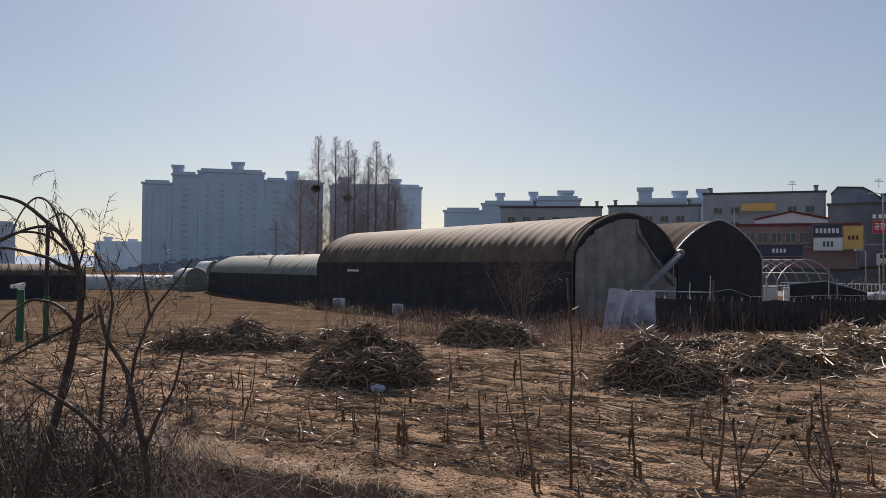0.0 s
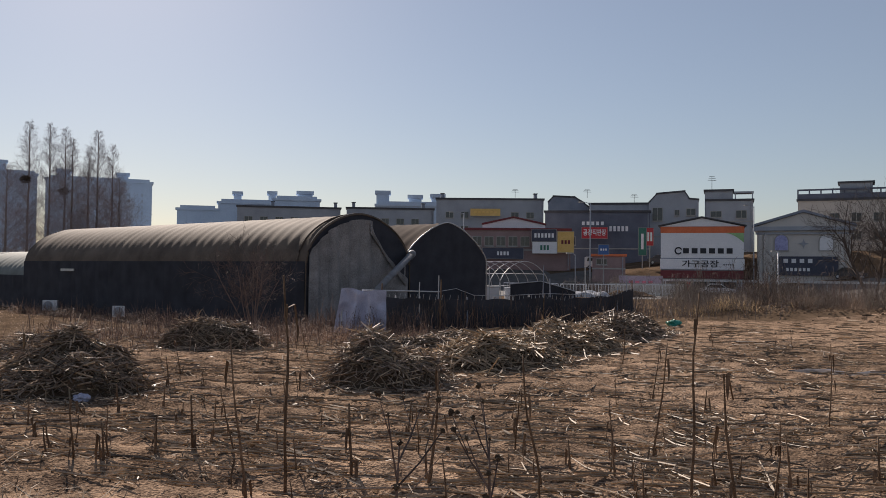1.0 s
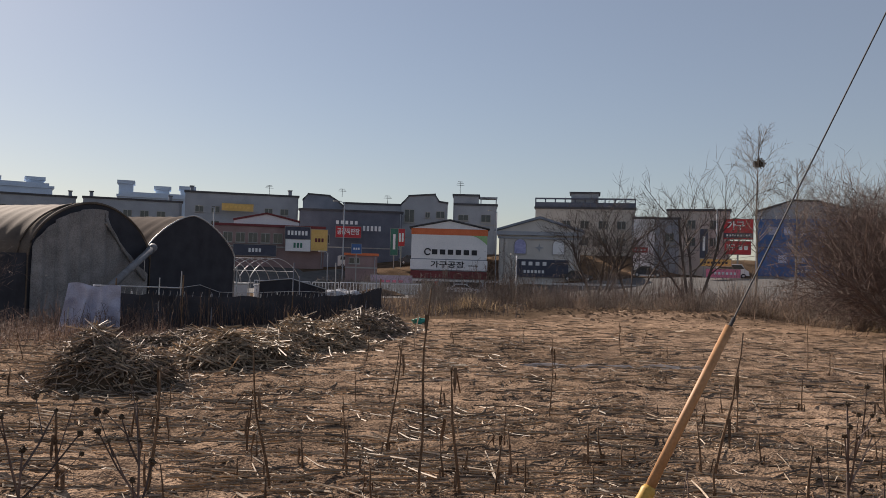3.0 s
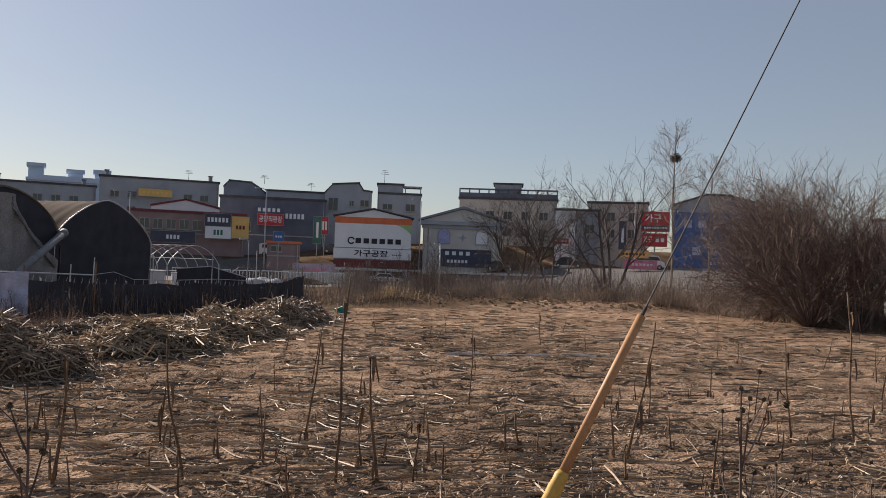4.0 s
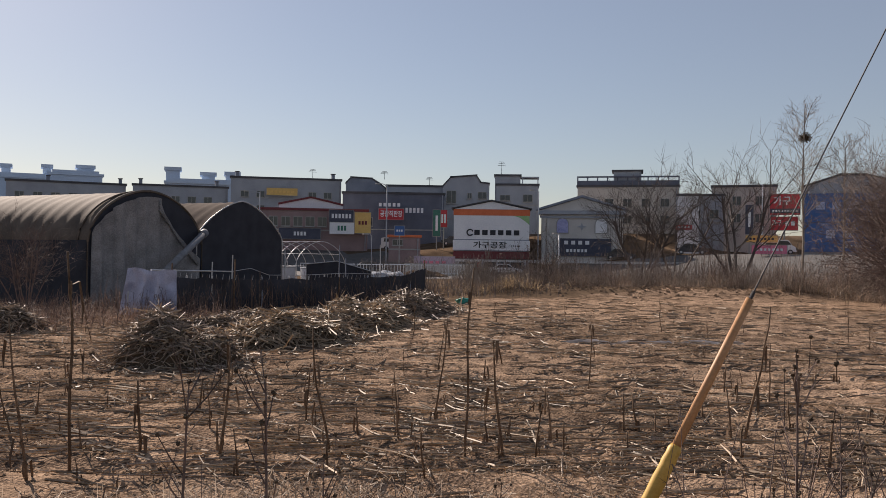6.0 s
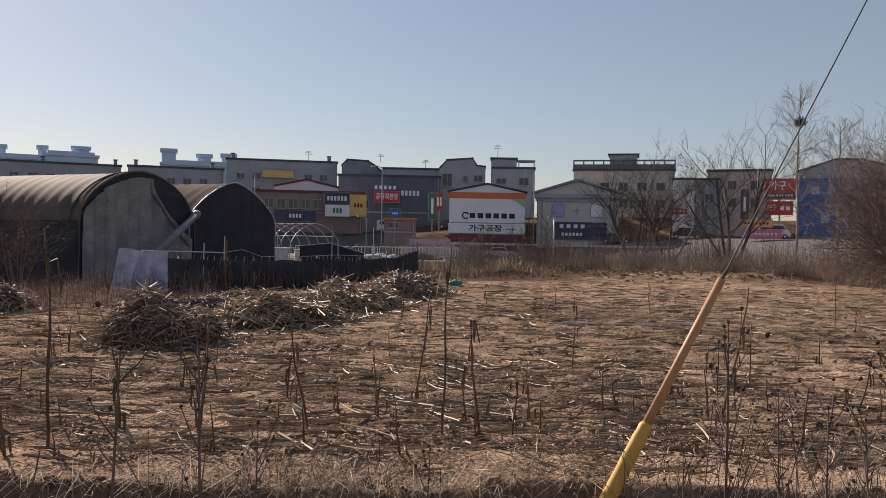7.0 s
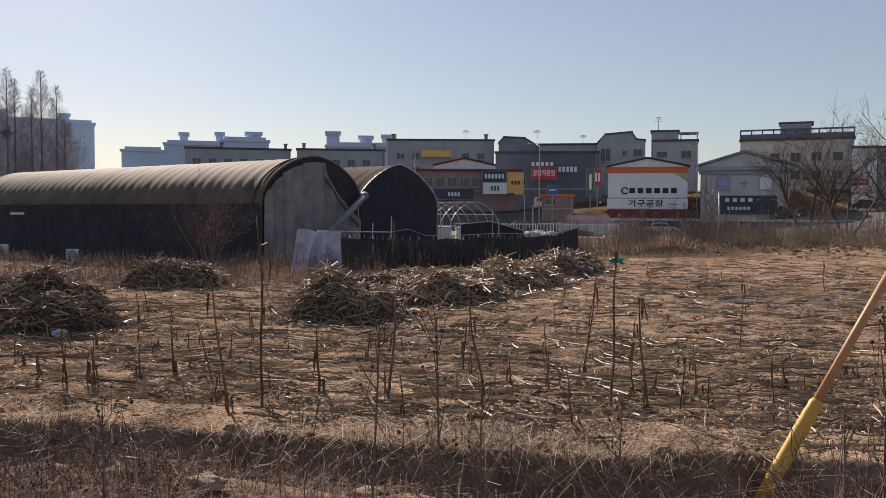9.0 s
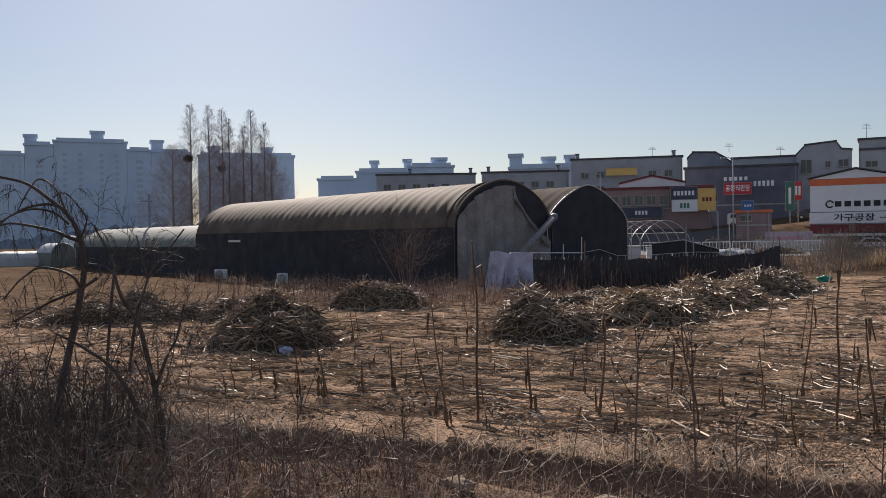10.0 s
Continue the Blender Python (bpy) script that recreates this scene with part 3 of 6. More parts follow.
part("orange_band", Geo().box(-hw - 0.06, -0.16, 8.15, hw + 0.06, -0.02, 9.0).box(hw + 0.02, -0.02, 8.15, hw + 0.08, 16, 9.0), ORANGE_BAND, store, "orange band under the eaves")
upper = part("upper_sign_panel", Geo().box(-hw, -0.14, 4.78, hw, -0.02, 8.14), WHITE, store)
lower = part("lower_sign_panel", Geo().box(-hw - 0.1, -0.2, 3.25, hw + 0.1, -0.02, 4.66), WHITE, store)
part("panel_joint", Geo().box(-hw, -0.1, 4.665, hw, -0.02, 4.775), DARK_WALL, store)
sw = Geo()
prev = None
for i in range(11):
    u = i / 10
    x0, z0 = 3.1 + 2.2 * u, 8.1 - 1.25 * u ** 1.7
    if prev:
        sw.prism([(prev[0], 8.13), (prev[0], prev[1]), (x0, z0), (x0, 8.13)], -0.16, -0.145)
    prev = (x0, z0)
part("green_swoosh", sw, material("leaf green print", (0.22, 0.42, 0.18), (0.36, 0.55, 0.28), 0.5, 1, 8, 0.0), upper, "green printed swoosh")
bars(upper, INK, 0.75, 5.75, 6, 0.95, 0.98, 0.16, -0.18, "store_name_bar")
ring = Geo().tube([(-3.0 + 0.42 * math.cos(a), -0.16, 5.75 + 0.42 * math.sin(a)) for a in [i * math.pi / 10 for i in range(1, 19)]], [0.1] * 18, 5)
part("store_emblem", ring, INK, upper)
lettering("가구공장", 4.7, 0.95, INK, lower, pose(-0.2, -0.24, 3.95))
bars(lower, INK, 3.4, 3.9, 5, 0.22, 0.22, 0.06, -0.22)
part("awning", Geo().prism([(-hw, 3.1), (hw, 3.1), (hw, 2.05), (-hw, 2.05)], -0.9, -0.02), MAROON, store, "maroon metal awning")
for i, x0 in enumerate((-4.9, -1.0, 0.9, 2.7)):
    x1 = (-2.0, 0.75, 2.55, 4.4)[i]
    win = part("shop_window", Geo().box(x0, -0.1, 0.1, x1, -0.01, 2.0), CONCRETE, store)
    part("pane", Geo().box(x0 + 0.08, -0.13, 0.2, x1 - 0.08, -0.105, 1.9), GLASS, win)
part("door_banner", Geo().box(-1.9, -0.14, 0.15, -1.3, -0.02, 1.85), RED, store)
for y in (3, 6.5):
    part("side_window", Geo().box(hw + 0.004, y, 6.2, hw + 0.06, y + 1.6, 7.6), GLASS, store)

# shop with the classical gable
CX, CY, CR = 66.3, 99.6, -33
cls = thing("classical_shop", facing(CX, CY, CR), "beige stone shop with classical gable and arched windows", "shop", "buildings of the town")
cb = ground_z(CX, CY) - 0.6
part("wall", Geo().box(-5.8, 0, cb, 5.8, 12, 8.6), BEIGE, cls)
part("cornice", Geo().box(-6.2, -0.5, 8.61, 6.2, 12.2, 9.15).box(-6.0, -0.25, 8.1, 6.0, -0.01, 8.35), GREY_WALL, cls)
part("pediment", Geo().prism([(-6.1, 9.16), (0, 11.0), (6.1, 9.16)], -0.2, 12), BEIGE, cls)
g = Geo()
for sx in (-1, 1):
    g.prism([(0, 11.05), (sx * 6.5, 9.12), (sx * 6.5, 9.42), (0, 11.4)], -0.55, 12.3)
part("gable_moulding", g, DARK_WALL, cls)
for x in (-5.4, -4.7, 4.7, 5.4):
    part("pilaster", Geo().box(x - 0.25, -0.2, cb, x + 0.25, -0.01, 8.09), BEIGE, cls)
for x in (-2.75, 2.75):
    pts = [(x - 0.95, 5.85), (x - 0.95, 7.2)] + [(x - 0.95 * math.cos(a), 7.2 + 0.95 * math.sin(a)) for a in [math.pi * i / 8 for i in range(1, 8)]] + [(x + 0.95, 7.2), (x + 0.95, 5.85)]
    win = part("arched_window", Geo().prism(pts, -0.1, -0.01), CONCRETE, cls)
    part("pane", Geo().prism([(x + (px - x) * 0.85, 5.97 + (pz - 5.85) * 0.9) for px, pz in pts], -0.13, -0.105), LILAC if x < 0 else WHITE, win)
    part("keystone", Geo().box(x - 0.14, -0.16, 8.0, x + 0.14, -0.02, 8.09), BEIGE, win)
part("star_ornament", Geo().prism([(0, 7.5), (0.16, 7.0), (0.7, 6.85), (0.16, 6.7), (0, 6.2), (-0.16, 6.7), (-0.7, 6.85), (-0.16, 7.0)], -0.09, -0.01), GREY_WALL, cls)
sg = part("name_board", Geo().box(-3.3, -0.25, 2.6, 4.2, -0.02, 5.15), NAVY, cls)
bars(sg, PALE_INK, -0.7, 4.55, 4, 0.7, 0.75, 0.3, -0.29)
bars(sg, PALE_INK, -0.7, 3.4, 6, 0.42, 0.6, 0.1, -0.29)

# terrace railings and roof frames
terrace = thing("roof_terrace", facing(83.3, 111.9, -37, 14.56), "dark roof terrace with openings in its parapet", "roof terrace")
g = Geo().box(-8.3, 0, 0, 8.3, 0.25, 0.75).box(-8.3, 0, 1.25, 8.3, 0.3, 1.5)
part("parapet", g, CLADDING, terrace)
for i in range(11):
    x = -8.2 + i * 1.64
    part("baluster", Geo().box(x - 0.1, 0.02, 0.755, x + 0.1, 0.22, 1.245), CLADDING, terrace)
part("stair_room", Geo().box(-2.3, 0.4, 0, 2.2, 5, 2.3), GREY_WALL, terrace)
part("stair_room_roof", Geo().box(-2.6, 0.1, 2.31, 2.5, 5.3, 2.55), DARK_ROOF, terrace)
pergola = thing("roof_frame", facing(*off(72.8, 130.5, -29, 2.3), -29, 15.66), "grey open concrete frame on a roof", "roof frame")
part("beam", Geo().box(-1.6, 0, 1.0, 1.6, 3, 1.25), GREY_WALL, pergola)
for x in (-1.45, 1.3):
    part("post", Geo().box(x, 0, 0, x + 0.18, 0.2, 1.0), GREY_WALL, pergola)

# brown furniture shop on the slope
BX, BY, BR = 32.4, 120.1, -15
block(BX, BY, BR, 16, 10, 8.9, BROWN_WALL, "red brown two storey furniture shop", MAROON, grid((-6, -4.2, -2.4, -0.6, 1.2), (6.6,), 1.2, 1.3))
block(*off(BX, BY, BR, -0.5, 3.5), BR, 9.7, 8, 10.2, WHITE, "shop with white gable behind red eaves", MAROON, outline=[(-4.85, 9.9), (0, 11.0), (4.85, 9.9)])
board(35.9, 117.7, -17, 3.6, 7.2, 9.0, NAVY, "navy shop sign with white characters", (PALE_INK, 6, 0.85, 0.5))
board(36.0, 117.7, -17, 3.6, 5.45, 7.14, WHITE, "white shop sign with a tree picture", (GREEN, 3, 0.4, 0.6))
board(38.95, 116.8, -18, 2.4, 5.6, 8.7, AMBER, "amber shop sign with brown characters", (MAROON, 3, 0.6, 0.25))
board(30.2, 119.9, -15, 6.1, 4.6, 6.2, NAVY, "dark shop sign with pale characters", (PALE_INK, 4, 0.32, 0.5))
board(36.4, 158.8, -13, 5.9, 13.7, 15.1, AMBER, "yellow banner with faded characters under the roof", (material("pale amber print", (0.7, 0.45, 0.12), (0.8, 0.55, 0.2), 0.5, 1, 8, 0.0), 6, 0.8, 0.4))
outlet = board(49.5, 133.1, -20, 4.3, 8.5, 10.4, RED, "red factory outlet sign with white characters")
lettering("공장직판장", 3.8, 1.1, PALE_INK, outlet, pose(0, -0.1, 0.95))
lt = thing("sign_lettering", facing(49.5, 134.0, -20), "white characters fixed to a dark wall", "sign", "shop signs")
bars(lt, PALE_INK, 0, 11.1, 5, 0.6, 0.85, 0.2, -0.3)
lt2 = thing("sign_lettering", facing(53.6, 132.6, -22), "white characters fixed to a dark wall", "sign", "shop signs")
bars(lt2, PALE_INK, 0, 10.2, 5, 0.52, 1.2, 0.15, -0.3)
for px, py, rot, w, z0, z1, mat, lab, b in (
        (51.0, 116.8, -23, 1.15, 5.4, 9.5, GREEN, "tall green pylon sign with white characters", (PALE_INK, 1, 0.5, 0.8)),
        (52.8, 118.2, -24, 1.1, 6.9, 9.6, RED, "red and white striped sign", (PALE_INK, 2, 0.8, 0.7)),
        (41.4, 107.8, -21, 1.4, 5.2, 6.5, BLUE, "small blue road sign", (PALE_INK, 3, 0.7, 0.3)),
        (89.6, 84.5, -46, 3.9, 8.75, 11.6, RED, "large red furniture sign", None),
        (89.6, 84.6, -46, 3.5, 6.6, 8.45, RED, "red furniture sign with white characters", None),
        (85.9, 87.3, -44, 1.05, 6.0, 10.1, NAVY, "narrow dark blue vertical sign", (PALE_INK, 1, 0.5, 0.7)),
        (80.0, 77.8, -46, 4.2, 3.2, 4.3, PINK, "pink banner with white characters", (PALE_INK, 7, 0.8, 0.4)),
        (80.8, 79.9, -45, 3.9, 4.7, 5.6, AMBER, "yellow banner with dark characters", (INK, 7, 0.8, 0.4)),
        (79.0, 92.8, -41, 2.2, 6.6, 7.3, RED, "small red sign with white characters", (PALE_INK, 4, 0.8, 0.5))):
    s = board(px, py, rot, w, z0, z1, mat, lab, b)
    if lab == "large red furniture sign":
        lettering("가구", 2.3, 1.25, PALE_INK, s, pose(-0.35, -0.1, 1.85))
        part("sub_panel", Geo().box(-1.9, -0.1, 0.2, 1.9, -0.045, 0.85), NAVY, s)
        bars(s, PALE_INK, 0, 0.53, 9, 0.3, 0.35, 0.07, -0.14)
    elif lab.startswith("red furniture"):
        lettering("가구", 1.2, 0.9, PALE_INK, s, pose(-0.95, -0.1, 0.95))
        bars(s, PALE_INK, 0.75, 0.95, 2, 0.6, 0.85, 0.12, -0.1)
    post = part("post", Geo().box(-0.08, 0.05, ground_z(px, py) - 0.6 - z0, 0.08, 0.2, 0.0), CONCRETE, s)

# blue sign wall
SIGN_LILAC = material("pale lilac print", (0.34, 0.38, 0.55), (0.48, 0.52, 0.68), 0.6, 1, 8, 0.0)
QX, QY, QR = 91.7, 73.8, -49
blue = block(QX, QY, QR, 14, 12, 12, GREY_WALL, "grey gabled shop whose front is a blue sign wall", outline=[(-7, 12.0), (-2.6, 13.5), (0.5, 13.4), (7, 11.6)])
pan = part("blue_sign_wall", Geo().box(-6.9, -0.25, 3.6, 6.9, -0.01, 11.2), BLUE, blue, "blue printed sign wall")
bars(pan, SIGN_LILAC, -3.0, 9.6, 3, 1.3, 1.4, 0.6, -0.29)
bars(pan, SIGN_LILAC, -2.6, 5.9, 2, 1.3, 1.5, 0.9, -0.29)
bars(pan, PALE_INK, -0.5, 4.3, 6, 0.4, 0.5, 0.12, -0.29)
part("sign_joint", Geo().box(-6.9, -0.27, 7.35, 6.9, -0.255, 7.42), NAVY, pan)
for x in (-6.3, -4.5, -2.9, -1.0):
    part("sign_lamp", Geo().tube([(x, -0.2, 11.1), (x, -0.7, 11.5), (x, -0.95, 11.35)], [0.05, 0.05, 0.12], 6), WHITE, pan)

# orange low shop, white van, truck
block(43.5, 111.2, -21, 4.6, 4, 5.0, BROWN_WALL, "small brown red kiosk", ORANGE_BAND, [(-1, 3.9, 1.4, 0.7)], name="kiosk", cat="kiosk")


def vehicle(x, y, rot, box, label, name, cat, mat):
    z = ground_z(x, y)
    v = thing(name, facing(x, y, rot, z), label, cat, "parked vehicles")
    ln, h, cab = box
    prof = [(-ln / 2, 0.35), (-ln / 2, h * 0.95), (-ln / 2 + 0.3, h), (ln / 2 - cab, h), (ln / 2 - cab * 0.5, h * 0.62), (ln / 2 - 0.1, h * 0.5), (ln / 2, 0.35)]
    if cab > 1.2:
        # a saloon: low boot and bonnet with the cabin between
        prof = [(-ln / 2, 0.35), (-ln / 2, h * 0.6), (-ln / 2 + 0.7, h * 0.66), (-ln / 2 + 1.3, h), (ln / 2 - 1.9, h), (ln / 2 - 1.15, h * 0.64), (ln / 2 - 0.15, h * 0.52), (ln / 2, 0.35)]
    part("body", Geo().prism(prof, -0.85, 0.85), mat, v)
    part("side_window", Geo().prism([(-ln / 2 + (0.85 if cab > 1.2 else 0.4), h * 0.66), (-ln / 2 + (1.35 if cab > 1.2 else 0.5), h * 0.93), (ln / 2 - (1.95 if cab > 1.2 else cab + 0.05), h * 0.93), (ln / 2 - (1.3 if cab > 1.2 else cab * 0.6), h * 0.66)], -0.87, -0.855), GLASS, v)
    for wx in (-ln * 0.32, ln * 0.32):
        for wy in (-0.8, 0.8):
            wh = part("wheel", Geo().tube([(wx, wy - 0.1, 0.32), (wx, wy + 0.1, 0.32)], [0.32, 0.32], 14), INK, v)
            part("rim", Geo().tube([(wx, wy - 0.115, 0.32), (wx, wy + 0.115, 0.32)], [0.18, 0.18], 10), PIPE, wh)
    return v


CAR_WHITE = material("white car paint", (0.7, 0.7, 0.71), (0.78, 0.78, 0.79), 0.25, 1, 8, 0.0, spec=0.5)
CAR_DARK = material("dark car paint", (0.03, 0.032, 0.04), (0.06, 0.06, 0.07), 0.25, 1, 8, 0.0, spec=0.5)
vehicle(47.0, 124.5, -20, (4.4, 2.0, 1.0), "white van parked on the slope", "van", "van", CAR_WHITE)
vehicle(84.6, 80.6, -46, (4.2, 1.9, 1.0), "white small truck parked at the roadside", "truck", "truck", CAR_WHITE)
vehicle(78.5, 90.5, -40, (4.4, 1.5, 1.4), "dark car parked in front of a shop", "car", "car", CAR_DARK)
vehicle(70.5, 96.0, -35, (4.4, 1.5, 1.4), "dark car parked in front of a shop", "car", "car", CAR_DARK)
vehicle(56.5, 122.0, -22, (4.4, 1.5, 1.4), "dark car parked on the slope", "car", "car", CAR_DARK)


# street lamps and poles
def street_lamp(x, y, z1, label, arm=1.2, r=0.09, mat=PIPE):
    z = ground_z(x, y) - 0.2
    s = thing("street_lamp", pose(x, y, z), label, "street lamp", "lamps and poles")
    part("pole", Geo().tube([(0, 0, 0), (0, 0, z1 - z)], [r * 1.3, r * 0.8], 8), mat, s, smooth=True)
    if arm:
        part("arm", Geo().tube([(0, 0, z1 - z - 0.1), (-arm * 0.6, 0, z1 - z + 0.15), (-arm, 0, z1 - z + 0.12)], [0.05, 0.04, 0.04], 6), mat, s)
        part("lamp_head", Geo().box(-arm - 0.5, -0.12, z1 - z + 0.05, -arm + 0.05, 0.12, z1 - z + 0.2), CONCRETE, s)
    return s


street_lamp(35.9, 98.1, 11.3, "tall grey street lamp beside the road", 1.0, 0.08, GREY_WALL)
street_lamp(22.6, 112.1, 10.7, "tall grey street lamp with long arm", 1.6, 0.08, GREY_WALL)
street_lamp(26.0, 75.1, 4.3, "short thin yard lamp", 0.4, 0.04, GREY_WALL)
street_lamp(50.3, 80.0, 5.0, "short white yard lamp", 0.3, 0.08, WHITE)
street_lamp(83.5, 82.5, 12.5, "grey street lamp at the roadside", 1.6, 0.08, GREY_WALL)
street_lamp(58.9, 99.3, 11.6, "tall grey street lamp beside the store", 0.9, 0.08, GREY_WALL)

# rooftop aerials
for x, y, z, h in ((42.6, 159.4, 17.3, 1.9), (55, 152, 17.2, 1.6), (62.5, 147, 15.9, 1.7), (70.6, 132.5, 17.3, 2.4)):
    a = thing("roof_aerial", pose(x, y, z), "thin metal aerial on a roof", "aerial", "roof aerials")
    part("mast", Geo().tube([(0, 0, 0), (0, 0, h)], [0.05, 0.03], 5), STEEL, a)
    for i, k in enumerate((0.7, 0.85, 0.97)):
        part("rod", Geo().box(-0.8 + 0.15 * i, -0.03, h * k - 0.03, 0.8 - 0.15 * i, 0.03, h * k + 0.03), STEEL, a)
for x, y, z in ((28.5, 163, 17.3), (46.5, 158.5, 17.3), (-5, 169.5, 15.3), (7.5, 169, 15.3), (11, 166.5, 15.3), (25, 165.5, 15.3)):
    c = thing("chimney", pose(x, y, z), "small dark chimney on a flat roof", "chimney", "chimneys")
    part("stack", Geo().box(-0.3, -0.3, 0, 0.3, 0.3, 0.9), DARK_WALL, c)
    part("cap", Geo().box(-0.42, -0.42, 0.905, 0.42, 0.42, 1.05), DARK_ROOF, c)

# low wall along the road, guard rail
road_wall = thing("roadside_wall", facing(38.5, 92.5, -20), "low pale roadside wall with faded print", "wall")
zr = ground_z(38.5, 92.5)
part("wall", Geo().box(-2, 0, zr - 0.4, 6.5, 0.3, zr + 1.3), TAN, road_wall)
part("coping", Geo().box(-2.1, -0.05, zr + 1.305, 6.6, 0.35, zr + 1.42), CONCRETE, road_wall)
rail = thing("guard_rail", facing(66, 88, -35), "long grey road guard rail", "guard rail")
zr = ground_z(66, 88)
for i in range(17):
    part("post", Geo().box(-26 + i * 3.2, 0.05, -1.0, -25.88 + i * 3.2, 0.17, 0.75 + zr), PIPE, rail)
part("rail", Geo().box(-26.2, -0.02, 0.5 + zr, 25.6, 0.045, 0.8 + zr), PIPE, rail)


# ---- clutter between the fence and the road ----
def heaped(name, x, y, w, d, h, mat, label, cat, seed, group=""):
    """A low uneven mass, such as rubble or a covered pile."""
    z = ground_z(x, y)
    def at(u, v):
        px, py = (u - 0.5) * w, (v - 0.5) * d
        r = max(0, 1 - (2 * u - 1) ** 2) * max(0, 1 - (2 * v - 1) ** 2)
        return px, py, -0.1 + h * r ** 0.5 * (0.8 + 0.5 * noise.noise((px * 0.8, py * 0.8, seed)))
    ob = part(name, Geo().sheet(22, 14, at), mat, None, m=pose(x, y, z, 0, 0, -20))
    return tagged(ob, label, cat, group)


heaped("covered_pile", 24.5, 80, 6, 3, 1.0, DARK_WALL, "grey sheet covered pile beside the road", "covered pile", 3)
heaped("covered_pile", 30.5, 84, 5, 3, 0.9, GREY_WALL, "grey blue sheet covered pile beside the road", "covered pile", 4)
heaped("rubble_heap", 35.5, 86, 7, 3, 0.9, MEADOW, "low brown rubble heap beside the road", "rubble", 5)
heaped("rubble_heap", 21, 72, 5, 3, 1.5, MEADOW, "low brown earth heap behind the fence", "rubble", 6)
banner = board(41.5, 95.5, -22, 5.2, 0.6, 2.3, material("faded lilac banner", (0.36, 0.30, 0.40), (0.48, 0.40, 0.50), 0.6, 1, 6, 0.05, 0.005), "faded lilac banner on a low wall", (PINK, 4, 0.6, 0.4))
for i, (x, y) in enumerate(((27, 88), (30, 87.2), (33, 86.4), (36, 85.6), (39, 84.8), (24, 89))):
    f = thing("railing_panel", facing(x, y, -15, ground_z(x, y)), "white metal railing panel by the road", "railing", "railing panels")
    part("top_bar", Geo().box(-1.45, -0.03, 1.3, 1.45, 0.03, 1.38), WHITE, f)
    part("bottom_bar", Geo().box(-1.45, -0.03, 0.3, 1.45, 0.03, 0.38), WHITE, f)
    for k in range(9):
        part("bar", Geo().box(-1.45 + k * 0.36, -0.02, -0.1, -1.41 + k * 0.36, 0.02, 1.3), WHITE, f)
vehicle(52.0, 96.0, -25, (4.5, 1.45, 1.5), "white sedan car on the road before the store", "car", "car", CAR_WHITE)
vehicle(33.5, 97.5, -18, (4.5, 1.5, 1.4), "dark car parked beside the road", "car", "car", CAR_DARK)


# ---- front of the big greenhouse ----
def front_cloth(name, x0, x1, z_of_top, y, mat, parent, label, seed, folds=9.0, depth=0.09, nu=40):
    def at(u, v):
        x = x0 + (x1 - x0) * u
        top = z_of_top(u)
        fold = depth * math.sin(u * folds * math.pi + 1.5 * noise.noise((u * 3, v * 1.5, seed))) * (0.4 + 0.6 * (1 - v)) + 0.06 * noise.noise((x * 1.3, v * 2.2, seed + 3))
        return x, y + fold, -0.15 + (top + 0.15) * v
    ob = part(name, Geo().sheet(nu, 14, at), mat, parent, label, True)
    return ob


big_arch = arch_outline(W, 2.75, 5.18, point=0.15)


def big_top(x):
    for (x0, z0), (x1, z1) in zip(big_arch, big_arch[1:]):
        if x0 <= x <= x1:
            return z0 + (z1 - z0) * (x - x0) / max(x1 - x0, 1e-6)
    return 2.75


for i, (a, b_) in enumerate(((-3.3, -2.2), (-2.2, -0.9), (-0.9, 0.55))):
    front_cloth("front_tarp", a - 0.07, b_ + 0.07, lambda u, a=a, b_=b_: big_top(a + (b_ - a) * u) - 0.22, -0.16 - 0.02 * i, TARP_GREY, big, "dusty grey hanging tarpaulin", 30 + i, 4.2, 0.1, 24)


def drawn_top(u):
    x = 0.5 + 2.7 * u
    return max(1.2, big_top(0.5) - 0.25 - 2.8 * u ** 0.66)


front_cloth("drawn_tarp", 0.5, 3.2, drawn_top, -0.2, TARP_GREY, big, "grey tarpaulin drawn aside in folds", 40, 6, 0.08, 40)
for k in range(3):
    pts = [(0.35 + 2.6 * u, -0.30, big_top(0.5) - 0.35 - 0.2 * k - (3.0 - 0.25 * k) * u ** (0.75 + 0.1 * k)) for u in [i / 12 for i in range(13)]]
    part("tarp_fold", Geo().tube(pts, [0.05] * 13, 6), TARP_GREY, big, smooth=True)
rolled = [(x, -0.02, z + 0.05) for x, z in big_arch]
part("roof_hem", Geo().tube(rolled, [0.06] * len(rolled), 6), ROOF_CLOTH, big, smooth=True)
part("roof_hem", Geo().tube([(x * 1.004, 0.6, z + 0.03) for x, z in big_arch], [0.045] * len(rolled), 6), ROOF_CLOTH, big, smooth=True)
part("side_patch", Geo().box(-W - 0.14, 21.5, 2.25, -W - 0.09, 23.2, 2.4), PIPE, big, "pale strip on the side wall")

# gutter pipe that runs down between the houses
gp = thing("gutter_pipe", pose(0, 0, 0), "thick grey gutter pipe leaning between two greenhouses", "pipe")
part("pipe", Geo().tube([(5.46, 41.2, 3.36), (3.3, 37.2, 1.57)], [0.17, 0.17], 12), DUCT, gp, smooth=True)
part("collar", Geo().tube([(5.50, 41.27, 3.40), (5.34, 40.98, 3.25)], [0.21, 0.21], 12), DUCT, gp, smooth=True)
part("support", Geo().tube([(3.6, 37.75, 1.75), (3.6, 37.75, -0.2)], [0.03, 0.03], 6), PIPE, gp)

